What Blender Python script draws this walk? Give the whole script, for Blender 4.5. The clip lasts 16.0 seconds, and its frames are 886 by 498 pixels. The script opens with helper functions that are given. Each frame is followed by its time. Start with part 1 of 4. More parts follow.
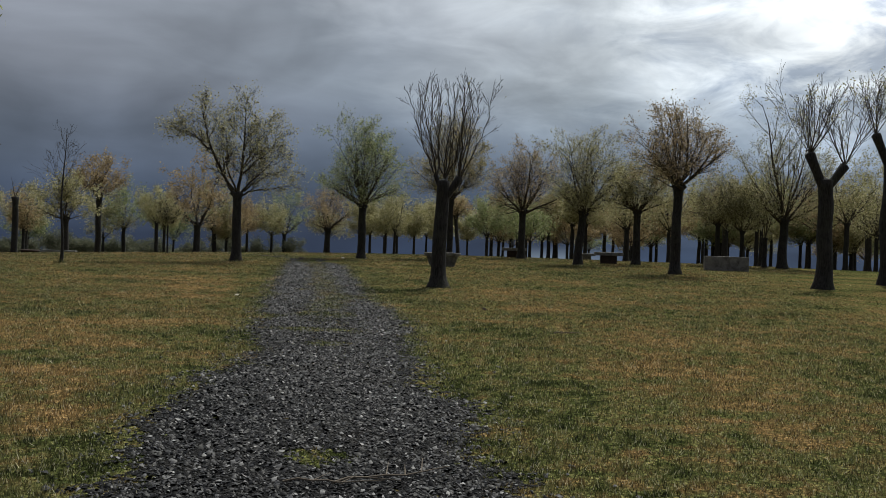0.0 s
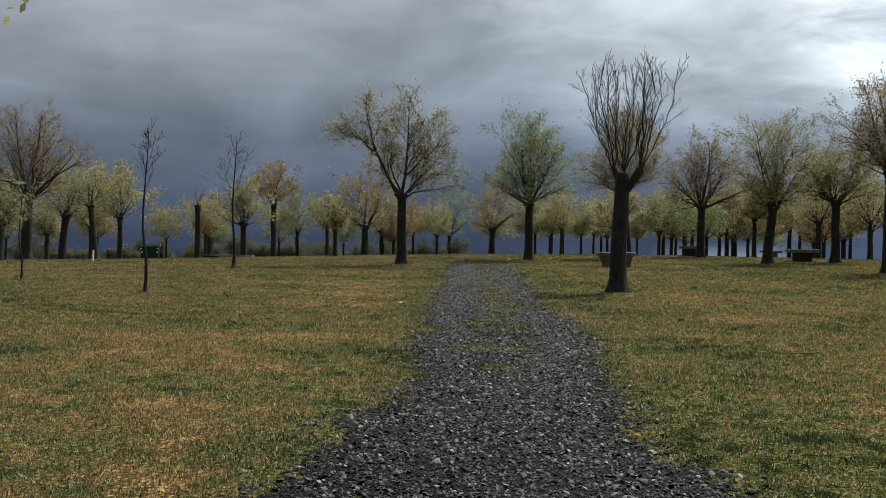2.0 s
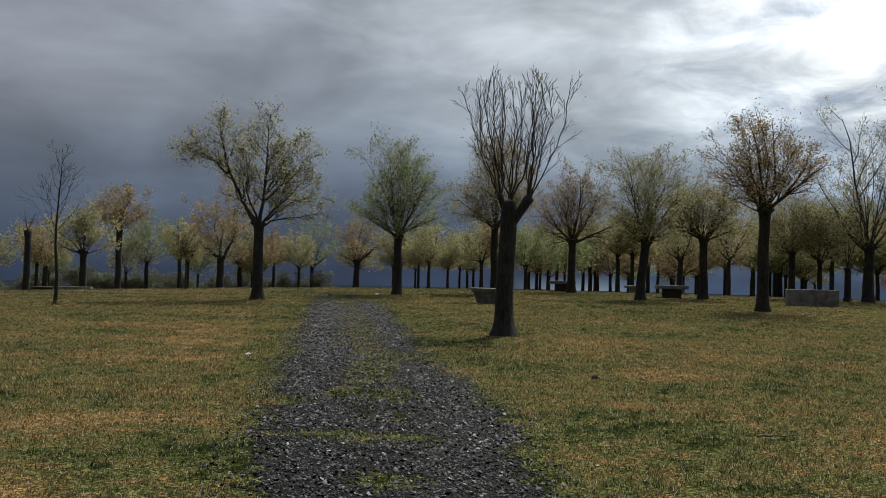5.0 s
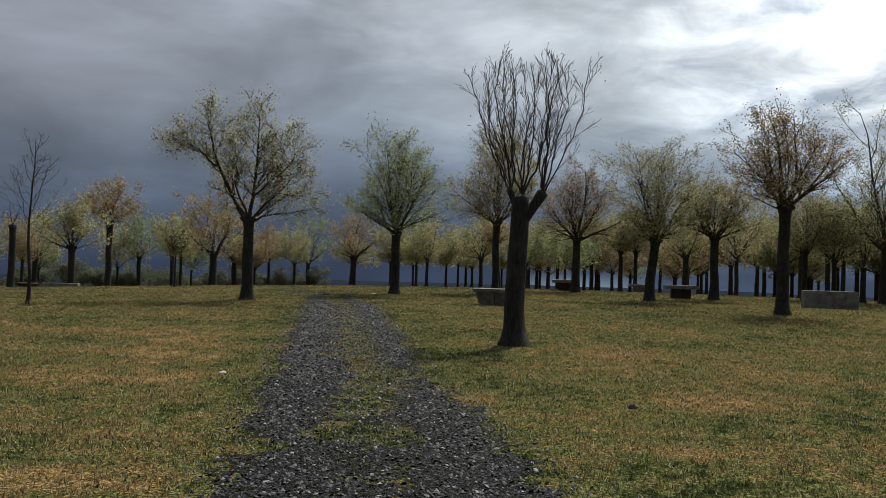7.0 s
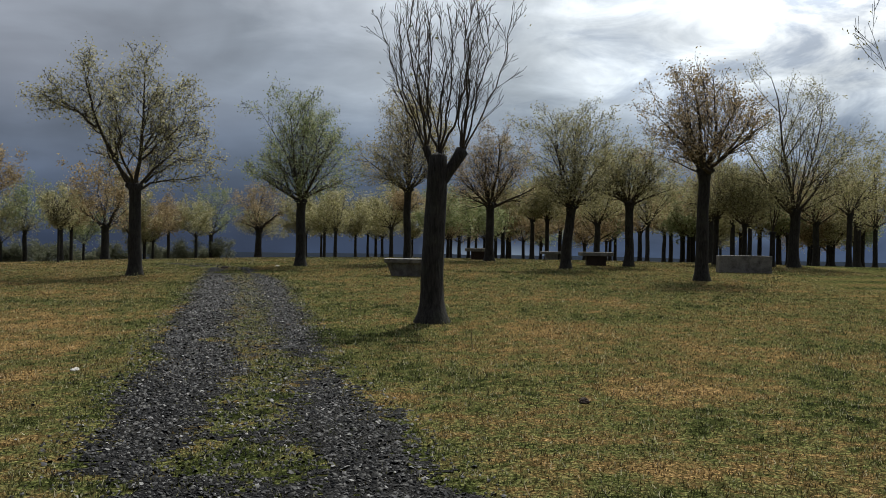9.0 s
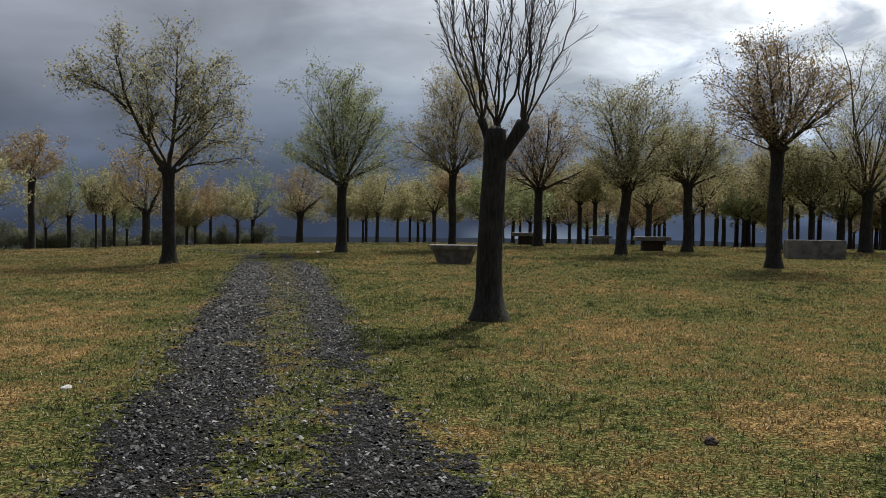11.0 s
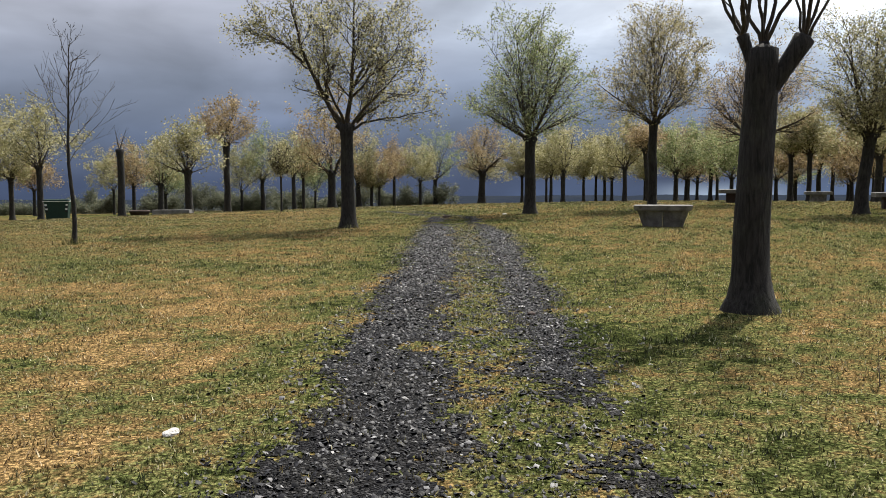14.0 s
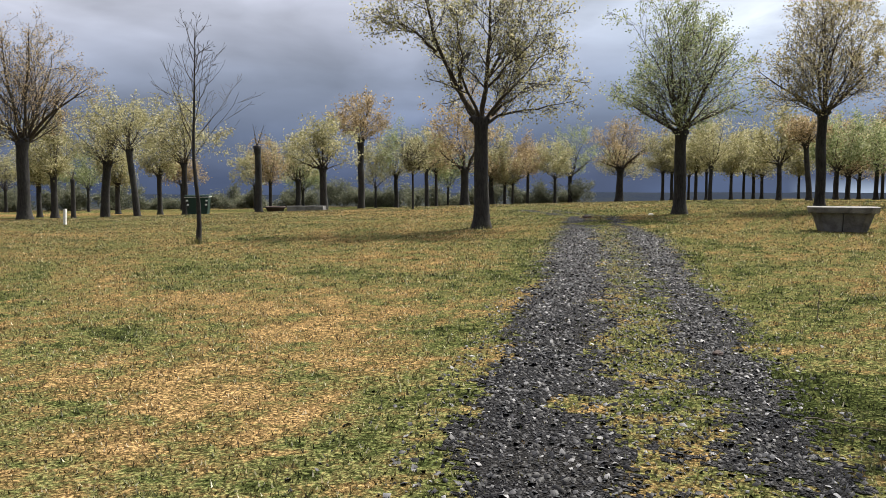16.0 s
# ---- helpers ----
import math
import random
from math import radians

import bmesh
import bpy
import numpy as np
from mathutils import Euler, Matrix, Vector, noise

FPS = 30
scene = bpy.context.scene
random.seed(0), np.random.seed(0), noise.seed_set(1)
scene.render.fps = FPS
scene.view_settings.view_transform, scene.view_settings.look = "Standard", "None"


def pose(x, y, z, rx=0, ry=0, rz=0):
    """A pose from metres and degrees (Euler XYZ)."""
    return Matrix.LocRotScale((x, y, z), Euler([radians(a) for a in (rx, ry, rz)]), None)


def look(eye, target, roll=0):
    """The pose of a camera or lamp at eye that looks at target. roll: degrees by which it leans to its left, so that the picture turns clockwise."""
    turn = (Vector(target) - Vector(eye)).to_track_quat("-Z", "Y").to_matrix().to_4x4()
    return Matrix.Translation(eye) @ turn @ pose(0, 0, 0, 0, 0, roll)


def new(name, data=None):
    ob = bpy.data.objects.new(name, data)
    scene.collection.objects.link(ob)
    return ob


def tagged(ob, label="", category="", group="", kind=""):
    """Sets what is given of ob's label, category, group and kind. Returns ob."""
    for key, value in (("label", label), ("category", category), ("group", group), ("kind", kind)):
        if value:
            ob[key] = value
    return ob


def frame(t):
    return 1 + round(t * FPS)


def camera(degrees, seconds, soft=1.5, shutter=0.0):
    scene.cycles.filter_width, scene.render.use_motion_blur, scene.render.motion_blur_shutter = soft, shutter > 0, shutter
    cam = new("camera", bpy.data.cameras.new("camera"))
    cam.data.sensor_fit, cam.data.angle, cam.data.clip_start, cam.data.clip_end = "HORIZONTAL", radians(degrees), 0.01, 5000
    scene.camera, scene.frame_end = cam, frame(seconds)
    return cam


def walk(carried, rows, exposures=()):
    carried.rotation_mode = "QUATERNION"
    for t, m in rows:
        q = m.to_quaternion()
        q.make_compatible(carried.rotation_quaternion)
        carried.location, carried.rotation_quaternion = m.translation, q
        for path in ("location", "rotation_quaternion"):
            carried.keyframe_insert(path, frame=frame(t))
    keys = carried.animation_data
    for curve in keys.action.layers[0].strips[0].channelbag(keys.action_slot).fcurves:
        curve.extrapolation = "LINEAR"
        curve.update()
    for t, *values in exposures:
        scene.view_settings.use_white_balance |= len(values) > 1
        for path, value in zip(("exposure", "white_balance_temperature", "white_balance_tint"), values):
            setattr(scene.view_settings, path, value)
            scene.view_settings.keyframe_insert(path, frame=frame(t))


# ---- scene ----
cam = camera(56.3, 16.0, soft=0.3)
PATH = [
    (0, (0.784, 0.544, 1.354), (0.59, 2.535, 1.338), 1.8),
    (0.5, (0.702, 1.006, 1.329), (0.379, 2.979, 1.284), 1.7),
    (1, (0.593, 1.441, 1.357), (0.1, 3.379, 1.291), 2.0),
    (1.5, (0.373, 1.917, 1.386), (-0.181, 3.838, 1.329), 1.5),
    (2, (0.221, 2.426, 1.368), (-0.359, 4.339, 1.343), 0.8),
    (2.5, (0.077, 2.88, 1.385), (-0.533, 4.785, 1.396), 1.6),
    (3, (-0.106, 3.356, 1.428), (-0.657, 5.278, 1.464), 0.5),
    (3.5, (-0.238, 3.838, 1.393), (-0.724, 5.778, 1.418), -0.3),
    (4, (-0.339, 4.355, 1.432), (-0.77, 6.307, 1.47), 1.0),
    (4.5, (-0.478, 4.866, 1.435), (-0.744, 6.847, 1.494), 1.2),
    (7, (-1.01, 7.246, 1.608), (-1.264, 9.229, 1.655), 1.6),
    (7.5, (-1.066, 7.753, 1.596), (-1.214, 9.747, 1.655), 1.2),
    (8, (-1.126, 8.241, 1.578), (-1.149, 10.24, 1.606), 0.0),
    (10.5, (-1.463, 10.732, 1.599), (-1.538, 12.73, 1.554), 2.1),
    (11, (-1.562, 11.175, 1.615), (-1.696, 13.17, 1.553), 0.6),
    (11.5, (-1.626, 11.704, 1.63), (-1.885, 13.685, 1.535), 0.6),
    (12, (-1.739, 12.253, 1.589), (-1.984, 14.235, 1.475), 1.3),
    (12.5, (-1.888, 12.765, 1.608), (-2.115, 14.748, 1.489), 1.0),
    (13, (-2.044, 13.267, 1.64), (-2.453, 15.221, 1.513), 1.4),
    (13.5, (-2.295, 13.797, 1.587), (-2.812, 15.723, 1.437), 1.0),
    (14, (-2.499, 14.22, 1.617), (-3.057, 16.133, 1.454), -0.3),
    (14.5, (-2.683, 14.711, 1.645), (-3.395, 16.574, 1.494), 0.2),
    (15, (-2.924, 15.19, 1.598), (-3.706, 17.025, 1.447), 0.7),
    (15.5, (-3.129, 15.538, 1.639), (-3.882, 17.383, 1.469), -0.1),
    (16, (-3.3, 16.064, 1.655), (-4.154, 17.864, 1.484), -0.2),
]
walk(cam, [(t, look(eye, target, roll)) for t, eye, target, roll in PATH],
     exposures=((0, -0.12, 6230, 6.0), (0.5, 0.22, 6230, 6.0), (1.0, 0.36, 6230, 6.0), (1.5, 0.28, 6230, 6.0), (3.5, 0.1, 6230, 6.0), (4.5, -0.05, 6230, 6.0), (7, 0.0, 6230, 6.0), (8, 0.05, 6230, 6.0), (10.5, 0.0, 6286, 7.9), (11.5, 0.3, 6308, 8.7), (12.5, 0.52, 6330, 9.5), (13.5, 0.72, 6344, 9.9), (14, 0.9, 6351, 10.1), (16, 1.15, 6380, 11.0)))

# ---- world and sun: a storm cloud with a bright break ahead on the right ----
SUN_AZ = radians(18)          # clockwise from +y
SUN_EL = radians(55)
sun_way = Vector((math.sin(SUN_AZ) * math.cos(SUN_EL), math.cos(SUN_AZ) * math.cos(SUN_EL), math.sin(SUN_EL)))


class Nodes:
    """Short hand for node trees."""

    def __init__(self, tree):
        self.tree = tree

    def add(self, kind, props=None, **inputs):
        node = self.tree.nodes.new(kind)
        for key, value in (props or {}).items():
            setattr(node, key, value)
        for key, value in inputs.items():
            self.plug(value, node.inputs[key.replace("_", " ")])
        return node

    def plug(self, value, where):
        if isinstance(value, bpy.types.NodeSocket):
            self.tree.links.new(value, where)
        else:
            where.default_value = value

    def math(self, op, a, b=0.0, c=0.0):
        node = self.tree.nodes.new("ShaderNodeMath")
        node.operation = op
        for value, where in zip((a, b, c), node.inputs):
            self.plug(value, where)
        return node.outputs[0]

    def ramp(self, fac, *stops):
        node = self.tree.nodes.new("ShaderNodeValToRGB")
        self.plug(fac, node.inputs[0])
        el = node.color_ramp.elements
        while len(el) < len(stops):
            el.new(0.5)
        for e, (pos, col) in zip(el, stops):
            e.position = pos
            e.color = (*col, 1) if isinstance(col, tuple) else (col, col, col, 1)
        return node.outputs[0]

    def mix(self, fac, a, b, blend="MIX"):
        node = self.tree.nodes.new("ShaderNodeMix")
        node.data_type, node.blend_type = "RGBA", blend
        self.plug(fac, node.inputs["Factor"])
        self.plug((*a, 1) if isinstance(a, tuple) else a, node.inputs["A"])
        self.plug((*b, 1) if isinstance(b, tuple) else b, node.inputs["B"])
        return node.outputs["Result"]

    def noise(self, vector, scale, detail=4.0, rough=0.55, dist=0.0):
        node = self.tree.nodes.new("ShaderNodeTexNoise")
        self.plug(vector, node.inputs["Vector"])
        node.inputs["Scale"].default_value = scale
        node.inputs["Detail"].default_value = detail
        node.inputs["Roughness"].default_value = rough
        node.inputs["Distortion"].default_value = dist
        return node.outputs["Fac"]

    def scaled(self, vector, sx, sy, sz):
        node = self.tree.nodes.new("ShaderNodeMapping")
        self.plug(vector, node.inputs["Vector"])
        node.inputs["Scale"].default_value = (sx, sy, sz)
        return node.outputs[0]


world = bpy.data.worlds.new("world")
scene.world = world
world.use_nodes = True
world.node_tree.nodes.clear()
W = Nodes(world.node_tree)
sky = W.add("ShaderNodeTexSky", dict(sky_type="NISHITA", sun_disc=False, sun_elevation=SUN_EL, sun_rotation=SUN_AZ))
way = W.add("ShaderNodeTexCoord").outputs["Generated"]
axis = W.add("ShaderNodeSeparateXYZ", Vector=way)
near_sun = W.add("ShaderNodeVectorMath", dict(operation="DOT_PRODUCT"))
W.plug(way, near_sun.inputs[0])
near_sun.inputs[1].default_value = sun_way
break_way = Vector((math.sin(radians(38)) * math.cos(radians(22)), math.cos(radians(38)) * math.cos(radians(22)), math.sin(radians(22))))
near_break = W.add("ShaderNodeVectorMath", dict(operation="DOT_PRODUCT"))
W.plug(way, near_break.inputs[0])
near_break.inputs[1].default_value = break_way
glow = W.math("MAXIMUM", near_sun.outputs["Value"], near_break.outputs["Value"])
soft = W.noise(W.scaled(way, 1, 1, 2.6), 1.7, 5, 0.5, 0.3)
fine = W.noise(W.scaled(way, 1, 1, 3.2), 5.5, 6, 0.55, 0.4)
# the cover thins towards the sun; shreds of cloud break the edge
thin = W.math("ADD", glow, W.math("MULTIPLY", W.math("SUBTRACT", soft, 0.5), 0.22))
thin = W.math("ADD", thin, W.math("MULTIPLY", W.math("SUBTRACT", fine, 0.5), 0.17))
cover = W.ramp(thin, (0.0, (0.09, 0.088, 0.098)), (0.34, (0.285, 0.286, 0.318)), (0.52, (0.250, 0.256, 0.292)), (0.70, (0.230, 0.247, 0.281)), (0.785, (0.33, 0.345, 0.375)), (0.855, (0.46, 0.48, 0.505)), (0.925, (0.74, 0.755, 0.775)), (1.0, (1.05, 1.04, 1.03)))
bank = W.noise(W.scaled(way, 1.0, 0.6, 2.0), 3.1, 4, 0.5, 0.5)
shade = W.mix(1.0, W.ramp(fine, (0.3, 0.84), (0.7, 1.14)), W.ramp(bank, (0.36, 0.74), (0.64, 1.24)), "MULTIPLY")
cover = W.mix(1.0, cover, shade, "MULTIPLY")
# heaped cloud with grey holes inside the break
heap = W.noise(W.scaled(way, 1, 1, 2.2), 9.0, 6, 0.6, 0.7)
heap = W.mix(W.ramp(thin, (0.80, 0.0), (0.93, 1.0)), (1.0, 1.0, 1.0), W.ramp(heap, (0.36, (0.52, 0.56, 0.64)), (0.50, (0.92, 0.93, 0.95)), (0.62, (1.18, 1.17, 1.16))))
cover = W.mix(1.0, cover, heap, "MULTIPLY")
# a rain curtain, bluer and darker, low over the plain
low = W.ramp(axis.outputs["Z"], (0.0, (0.12, 0.18, 0.31)), (0.05, (0.26, 0.34, 0.49)), (0.12, (0.60, 0.67, 0.77)), (0.18, (1.02, 1.05, 1.08)), (0.27, (1.56, 1.55, 1.54)), (0.45, (1.55, 1.55, 1.55)))
cover = W.mix(1.0, cover, low, "MULTIPLY")
# a pale gap under the cloud, low over the plain
gap_way = W.add("ShaderNodeVectorMath", dict(operation="DOT_PRODUCT"))
W.plug(way, gap_way.inputs[0])
gap_way.inputs[1].default_value = (math.sin(radians(2.2)), math.cos(radians(2.2)), 0.0)
gap = W.math("MULTIPLY", W.ramp(gap_way.outputs["Value"], (0.9988, 0.0), (0.9999, 1.0)), W.ramp(W.math("ADD", axis.outputs["Z"], 0.03), (0.012, 1.0), (0.030, 0.0)))
cover = W.mix(gap, cover, (0.20, 0.25, 0.32))
blue = W.add("ShaderNodeVectorMath", dict(operation="SCALE"), Scale=0.06)
W.plug(sky.outputs[0], blue.inputs[0])
paint = W.mix(0.95, blue.outputs[0], cover)
back = W.add("ShaderNodeBackground", Color=paint, Strength=1.0)
W.plug(back.outputs[0], W.add("ShaderNodeOutputWorld").inputs["Surface"])

sun = new("sun", bpy.data.lights.new("sun", "SUN"))
sun.data.energy, sun.data.angle, sun.data.color = 3.9, radians(0.9), (1.0, 0.93, 0.82)
sun.matrix_world = look(sun_way * 100, (0, 0, 0))


# ---- lie of the land and of the track ----
def ground(x, y):
    yc, xc = min(58, max(24, y)), max(-45, min(0, x))
    z = (yc - 24) * 0.012 * (1 - (xc / 26) ** 2)
    far = math.hypot(x + 3, y - 20)
    return z - 0.022 * (min(max(far, 42), 120) - 42) - 0.027 * (max(far, 120) - 120)


def track_x(y):
    """The middle of the gravel track."""
    return float(np.interp(y, (-40, 5, 7.5, 10.4, 14.8, 17.4, 21, 25, 29, 36, 41, 46, 50, 56), (3, -0.3, -0.75, -1.5, -2.45, -3.3, -4.3, -5.2, -6.1, -8.0, -9.7, -11.4, -14, -20)))


def wobble(x, y, scale, seed=0.0):
    return noise.noise((x * scale, y * scale, seed))


TRACK_Y = (-40, 4.8, 6.2, 7.2, 8.1, 8.9, 10.5, 11.1, 12.4, 13.4, 14.2, 15, 16, 17, 18, 19.4, 20.4, 21.7, 22.7, 24, 25.4, 28, 31.1, 33, 36.4, 41, 46, 52)
TRACK_LEFT = (1.9, -1.45, -1.92, -2.05, -2.32, -2.25, -2.58, -2.86, -3.24, -3.5, -3.6, -3.95, -4.3, -4.5, -4.85, -5.08, -5.42, -5.85, -6.1, -6.45, -6.85, -7.45, -8.3, -8.8, -9.75, -11.0, -12.6, -17.2)
TRACK_RIGHT = (4.1, 0.84, 0.63, 0.54, 0.0, -0.18, -0.45, -0.6, -0.87, -0.9, -1.0, -1.35, -1.65, -1.96, -2.28, -2.72, -2.98, -3.26, -3.47, -3.82, -4.1, -4.89, -5.6, -6.15, -7.0, -8.6, -10.4, -15.2)
STRIP_Y = (9, 13.3, 15.5, 17, 18, 19.4, 20.4, 21.7, 23, 25, 28, 31, 36, 41, 46, 52)
STRIP_X = (-1.0, -2.14, -2.8, -3.1, -3.3, -3.42, -3.8, -4.25, -4.68, -5.2, -5.88, -6.75, -8.15, -9.7, -11.4, -16)


def rims(x, y):
    """How far inside the nearer outer rim of the track a place lies."""
    return min(x - float(np.interp(y, TRACK_Y, TRACK_LEFT)), float(np.interp(y, TRACK_Y, TRACK_RIGHT)) - x)


def gravel(x, y):
    """How much gravel lies at a place: 1 in the wheel ruts, 0 on the lawn, between at the ragged rims."""
    if y > 52 or y < -30:
        return 0.0
    inside = rims(x, y)
    if inside < -0.7:
        return 0.0
    ragged = 0.22 * wobble(x, y, 0.9, 3) + 0.20 * wobble(x, y, 2.7, 5)
    value = min(1.0, 0.5 + (inside - 0.10 + ragged) / 0.5)
    strip = min(1, max(0, (y - 11.5) / 4.5))
    mid = (0.46 + 0.9 * ragged - abs(x - float(np.interp(y, STRIP_Y, STRIP_X)))) / 0.5
    value -= max(0, min(1.0, 0.5 + mid)) * strip * (0.80 + 0.45 * wobble(x, y, 1.3, 9) + 0.40 * wobble(x, y, 3.7, 10))
    # weedy tufts inside the ruts
    for cx, cy, hx, hy in ((-1.68, 11.1, 0.34, 0.34), (-0.47, 5.5, 0.22, 0.26), (-2.85, 15.1, 0.62, 0.40), (-2.3, 12.5, 0.75, 0.28), (-4.98, 21.9, 0.36, 0.26), (-3.35, 19.6, 0.36, 0.5), (-3.5, 14.3, 0.35, 0.3)):
        q = ((y - cy) / hy) ** 2 + ((x - cx) / hx) ** 2
        if q < 6:
            value -= max(0, min(0.7, 0.95 - 0.6 * q + 1.7 * ragged))
    return max(0.0, min(1.0, value))


# parched places in the lawn: x, y, half length, half width, strength
PARCHED = ((-5.2, 10.3, 1.0, 0.7, 0.7), (-3.5, 8.1, 0.55, 0.45, 0.9), (-2.8, 6.1, 0.4, 0.3, 0.9), (-4.8, 12.7, 1.1, 0.5, 0.8), (-3.15, 7.3, 0.3, 0.3, 0.8), (-10.1, 25.2, 1.3, 0.8, 0.7),
           (-7.3, 18.4, 0.8, 0.6, 0.8), (-5.5, 17.0, 0.4, 0.5, 0.6), (-7.8, 25.2, 0.5, 0.4, 1.0), (-7.1, 20.9, 0.5, 0.5, 0.9), (-8.9, 23.5, 1.0, 0.6, 0.7), (-7.8, 20.8, 0.6, 0.4, 0.8), (-6.2, 18.0, 0.5, 0.4, 0.8),
           (-7.15, 22.4, 0.35, 0.4, 0.9), (-6.3, 23.1, 0.25, 0.5, 0.8), (-8.2, 21.7, 0.5, 0.5, 0.9), (-7.3, 19.5, 0.5, 0.4, 0.8), (-8.4, 24.5, 0.5, 0.3, 0.7), (-7.1, 26.5, 0.3, 0.5, 0.7),
           (0.2, 24.2, 1.3, 1.0, 0.8), (-0.5, 21.9, 1.0, 0.9, 0.45), (1.5, 18.3, 0.9, 0.7, 0.7), (-0.3, 26.3, 0.9, 0.6, 0.9), (1.5, 31.4, 1.2, 0.9, 0.7), (0.3, 12.2, 0.5, 0.7, 0.35))


def dryness(x, y):
    """0 where the lawn is lush, 1 where it is parched."""
    if abs(x) > 120 or not -60 < y < 160:
        return 0.5
    v = 0.41 + 0.20 * wobble(x, y, 0.17, 61) + 0.34 * wobble(x, y, 0.55, 62) + 0.38 * wobble(x, y, 1.9, 63) + 0.48 * wobble(x, y, 5.1, 64)
    edge = -rims(x, y) if -30 < y < 52 else 3.0
    v += -0.06 if edge < 0 else 0.17 * min(1.0, edge / 1.9) - 0.10
    v += 0.05 if x < track_x(y) else 0.0
    for cx, cy, hx, hy, much in PARCHED:
        q = ((x - cx) / hx) ** 2 + ((y - cy) / hy) ** 2
        if q < 3:
            v += 0.36 * much * max(0, 1 - q / 3) * (1 + 1.6 * wobble(x, y, 2.6, 65))
    return max(0.0, min(1.0, v))


def bare(x, y):
    """The gravel with its crumbling edge."""
    g = gravel(x, y)
    return 0 < g and g + 0.42 * wobble(x, y, 6.0, 7) + 0.62 * wobble(x, y, 21.0, 8) > 0.5


# ---- materials ----
def material(name, rough=0.8):
    mat = bpy.data.materials.new(name)
    mat.use_nodes = True
    n = Nodes(mat.node_tree)
    bsdf = mat.node_tree.nodes["Principled BSDF"]
    bsdf.inputs["Roughness"].default_value = rough
    bsdf.inputs["Specular IOR Level"].default_value = 0.3
    at = n.add("ShaderNodeTexCoord").outputs["Object"]
    return mat, n, bsdf, at


def bumped(n, bsdf, height, strength, distance):
    node = n.add("ShaderNodeBump", Height=height, Strength=strength, Distance=distance)
    n.plug(node.outputs[0], bsdf.inputs["Normal"])


def turf_colour(n, shift):
    """Lawn from lush green over olive to parched straw; blades and soil share it."""
    dry = n.add("ShaderNodeAttribute", dict(attribute_name="dry")).outputs["Fac"]
    dry = n.math("ADD", dry, shift)
    return n.ramp(dry, (0.0, (0.034, 0.043, 0.014)), (0.24, (0.090, 0.102, 0.034)), (0.44, (0.156, 0.150, 0.058)), (0.66, (0.156, 0.116, 0.046)), (1.0, (0.30, 0.198, 0.086)))


def make_turf():
    mat, n, bsdf, at = material("turf", 0.95)
    bsdf.inputs["Specular IOR Level"].default_value = 0.0
    grain = n.math("ADD", n.noise(at, 5.5, 5, 0.75, 0.6), n.math("MULTIPLY", n.noise(at, 19, 3, 0.7, 0.4), 0.6))
    base = turf_colour(n, n.math("MULTIPLY", n.math("SUBTRACT", grain, 0.8), 1.9))
    speck = n.noise(at, 34, 3, 0.75)
    base = n.mix(1.0, base, n.ramp(speck, (0.38, 0.13), (0.52, 0.58), (0.64, 1.6)), "MULTIPLY")
    # far fields beyond the park, their colour darkened and blued in place of haze
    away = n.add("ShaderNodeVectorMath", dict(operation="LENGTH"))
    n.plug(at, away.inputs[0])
    hazed_field = n.mix(n.noise(at, 0.006, 3), (0.016, 0.022, 0.026), (0.034, 0.036, 0.034))
    base = n.mix(n.ramp(n.math("DIVIDE", away.outputs["Value"], 300.0), (0.42, 0.0), (0.55, 1.0)), base, hazed_field)
    n.plug(base, bsdf.inputs["Base Color"])
    height = n.math("ADD", n.noise(at, 30, 4, 0.7), n.math("MULTIPLY", n.noise(at, 4, 3), 1.5))
    bumped(n, bsdf, height, 0.45, 0.05)
    return mat


def make_blade():
    mat, n, bsdf, at = material("grass_blade", 0.45)
    rnd = n.add("ShaderNodeNewGeometry").outputs["Random Per Island"]
    base = turf_colour(n, n.math("MULTIPLY", n.math("SUBTRACT", n.noise(at, 5.5, 5, 0.75, 0.6), 0.5), 1.9))
    base = n.mix(1.0, base, n.ramp(rnd, (0.0, 0.14), (0.40, 0.70), (0.8, 1.5), (1.0, 2.3)), "MULTIPLY")
    base = n.mix(n.ramp(rnd, (0.88, 0.0), (0.97, 0.75)), base, (0.72, 0.66, 0.48))
    n.plug(base, bsdf.inputs["Base Color"])
    thin = n.add("ShaderNodeBsdfTranslucent", Color=base)
    both = n.add("ShaderNodeMixShader", Fac=0.36)
    n.plug(bsdf.outputs[0], both.inputs[1])
    n.plug(thin.outputs[0], both.inputs[2])
    n.plug(both.outputs[0], n.tree.nodes["Material Output"].inputs["Surface"])
    return mat


def make_gravel(name="gravel"):
    mat, n, bsdf, at = material(name, 0.75)
    bsdf.inputs["Specular IOR Level"].default_value = 0.12
    cell = n.add("ShaderNodeTexVoronoi", dict(feature="F1"), Scale=34.0, Vector=at)
    edge = n.add("ShaderNodeTexVoronoi", dict(feature="DISTANCE_TO_EDGE"), Scale=34.0, Vector=at)
    tone = n.add("ShaderNodeSeparateColor", Color=cell.outputs["Color"]).outputs[0]
    base = n.ramp(tone, (0.0, (0.003, 0.003, 0.0035)), (0.7, (0.010, 0.0095, 0.0105)), (1.0, (0.08, 0.077, 0.077)))
    base = n.mix(n.ramp(n.noise(at, 1.1, 4), (0.45, 0.0), (0.75, 0.25)), base, (0.045, 0.038, 0.022))
    n.plug(base, bsdf.inputs["Base Color"])
    bumped(n, bsdf, n.ramp(edge.outputs["Distance"], (0.0, 0.0), (0.25, 1.0)), 1.0, 0.03)
    return mat


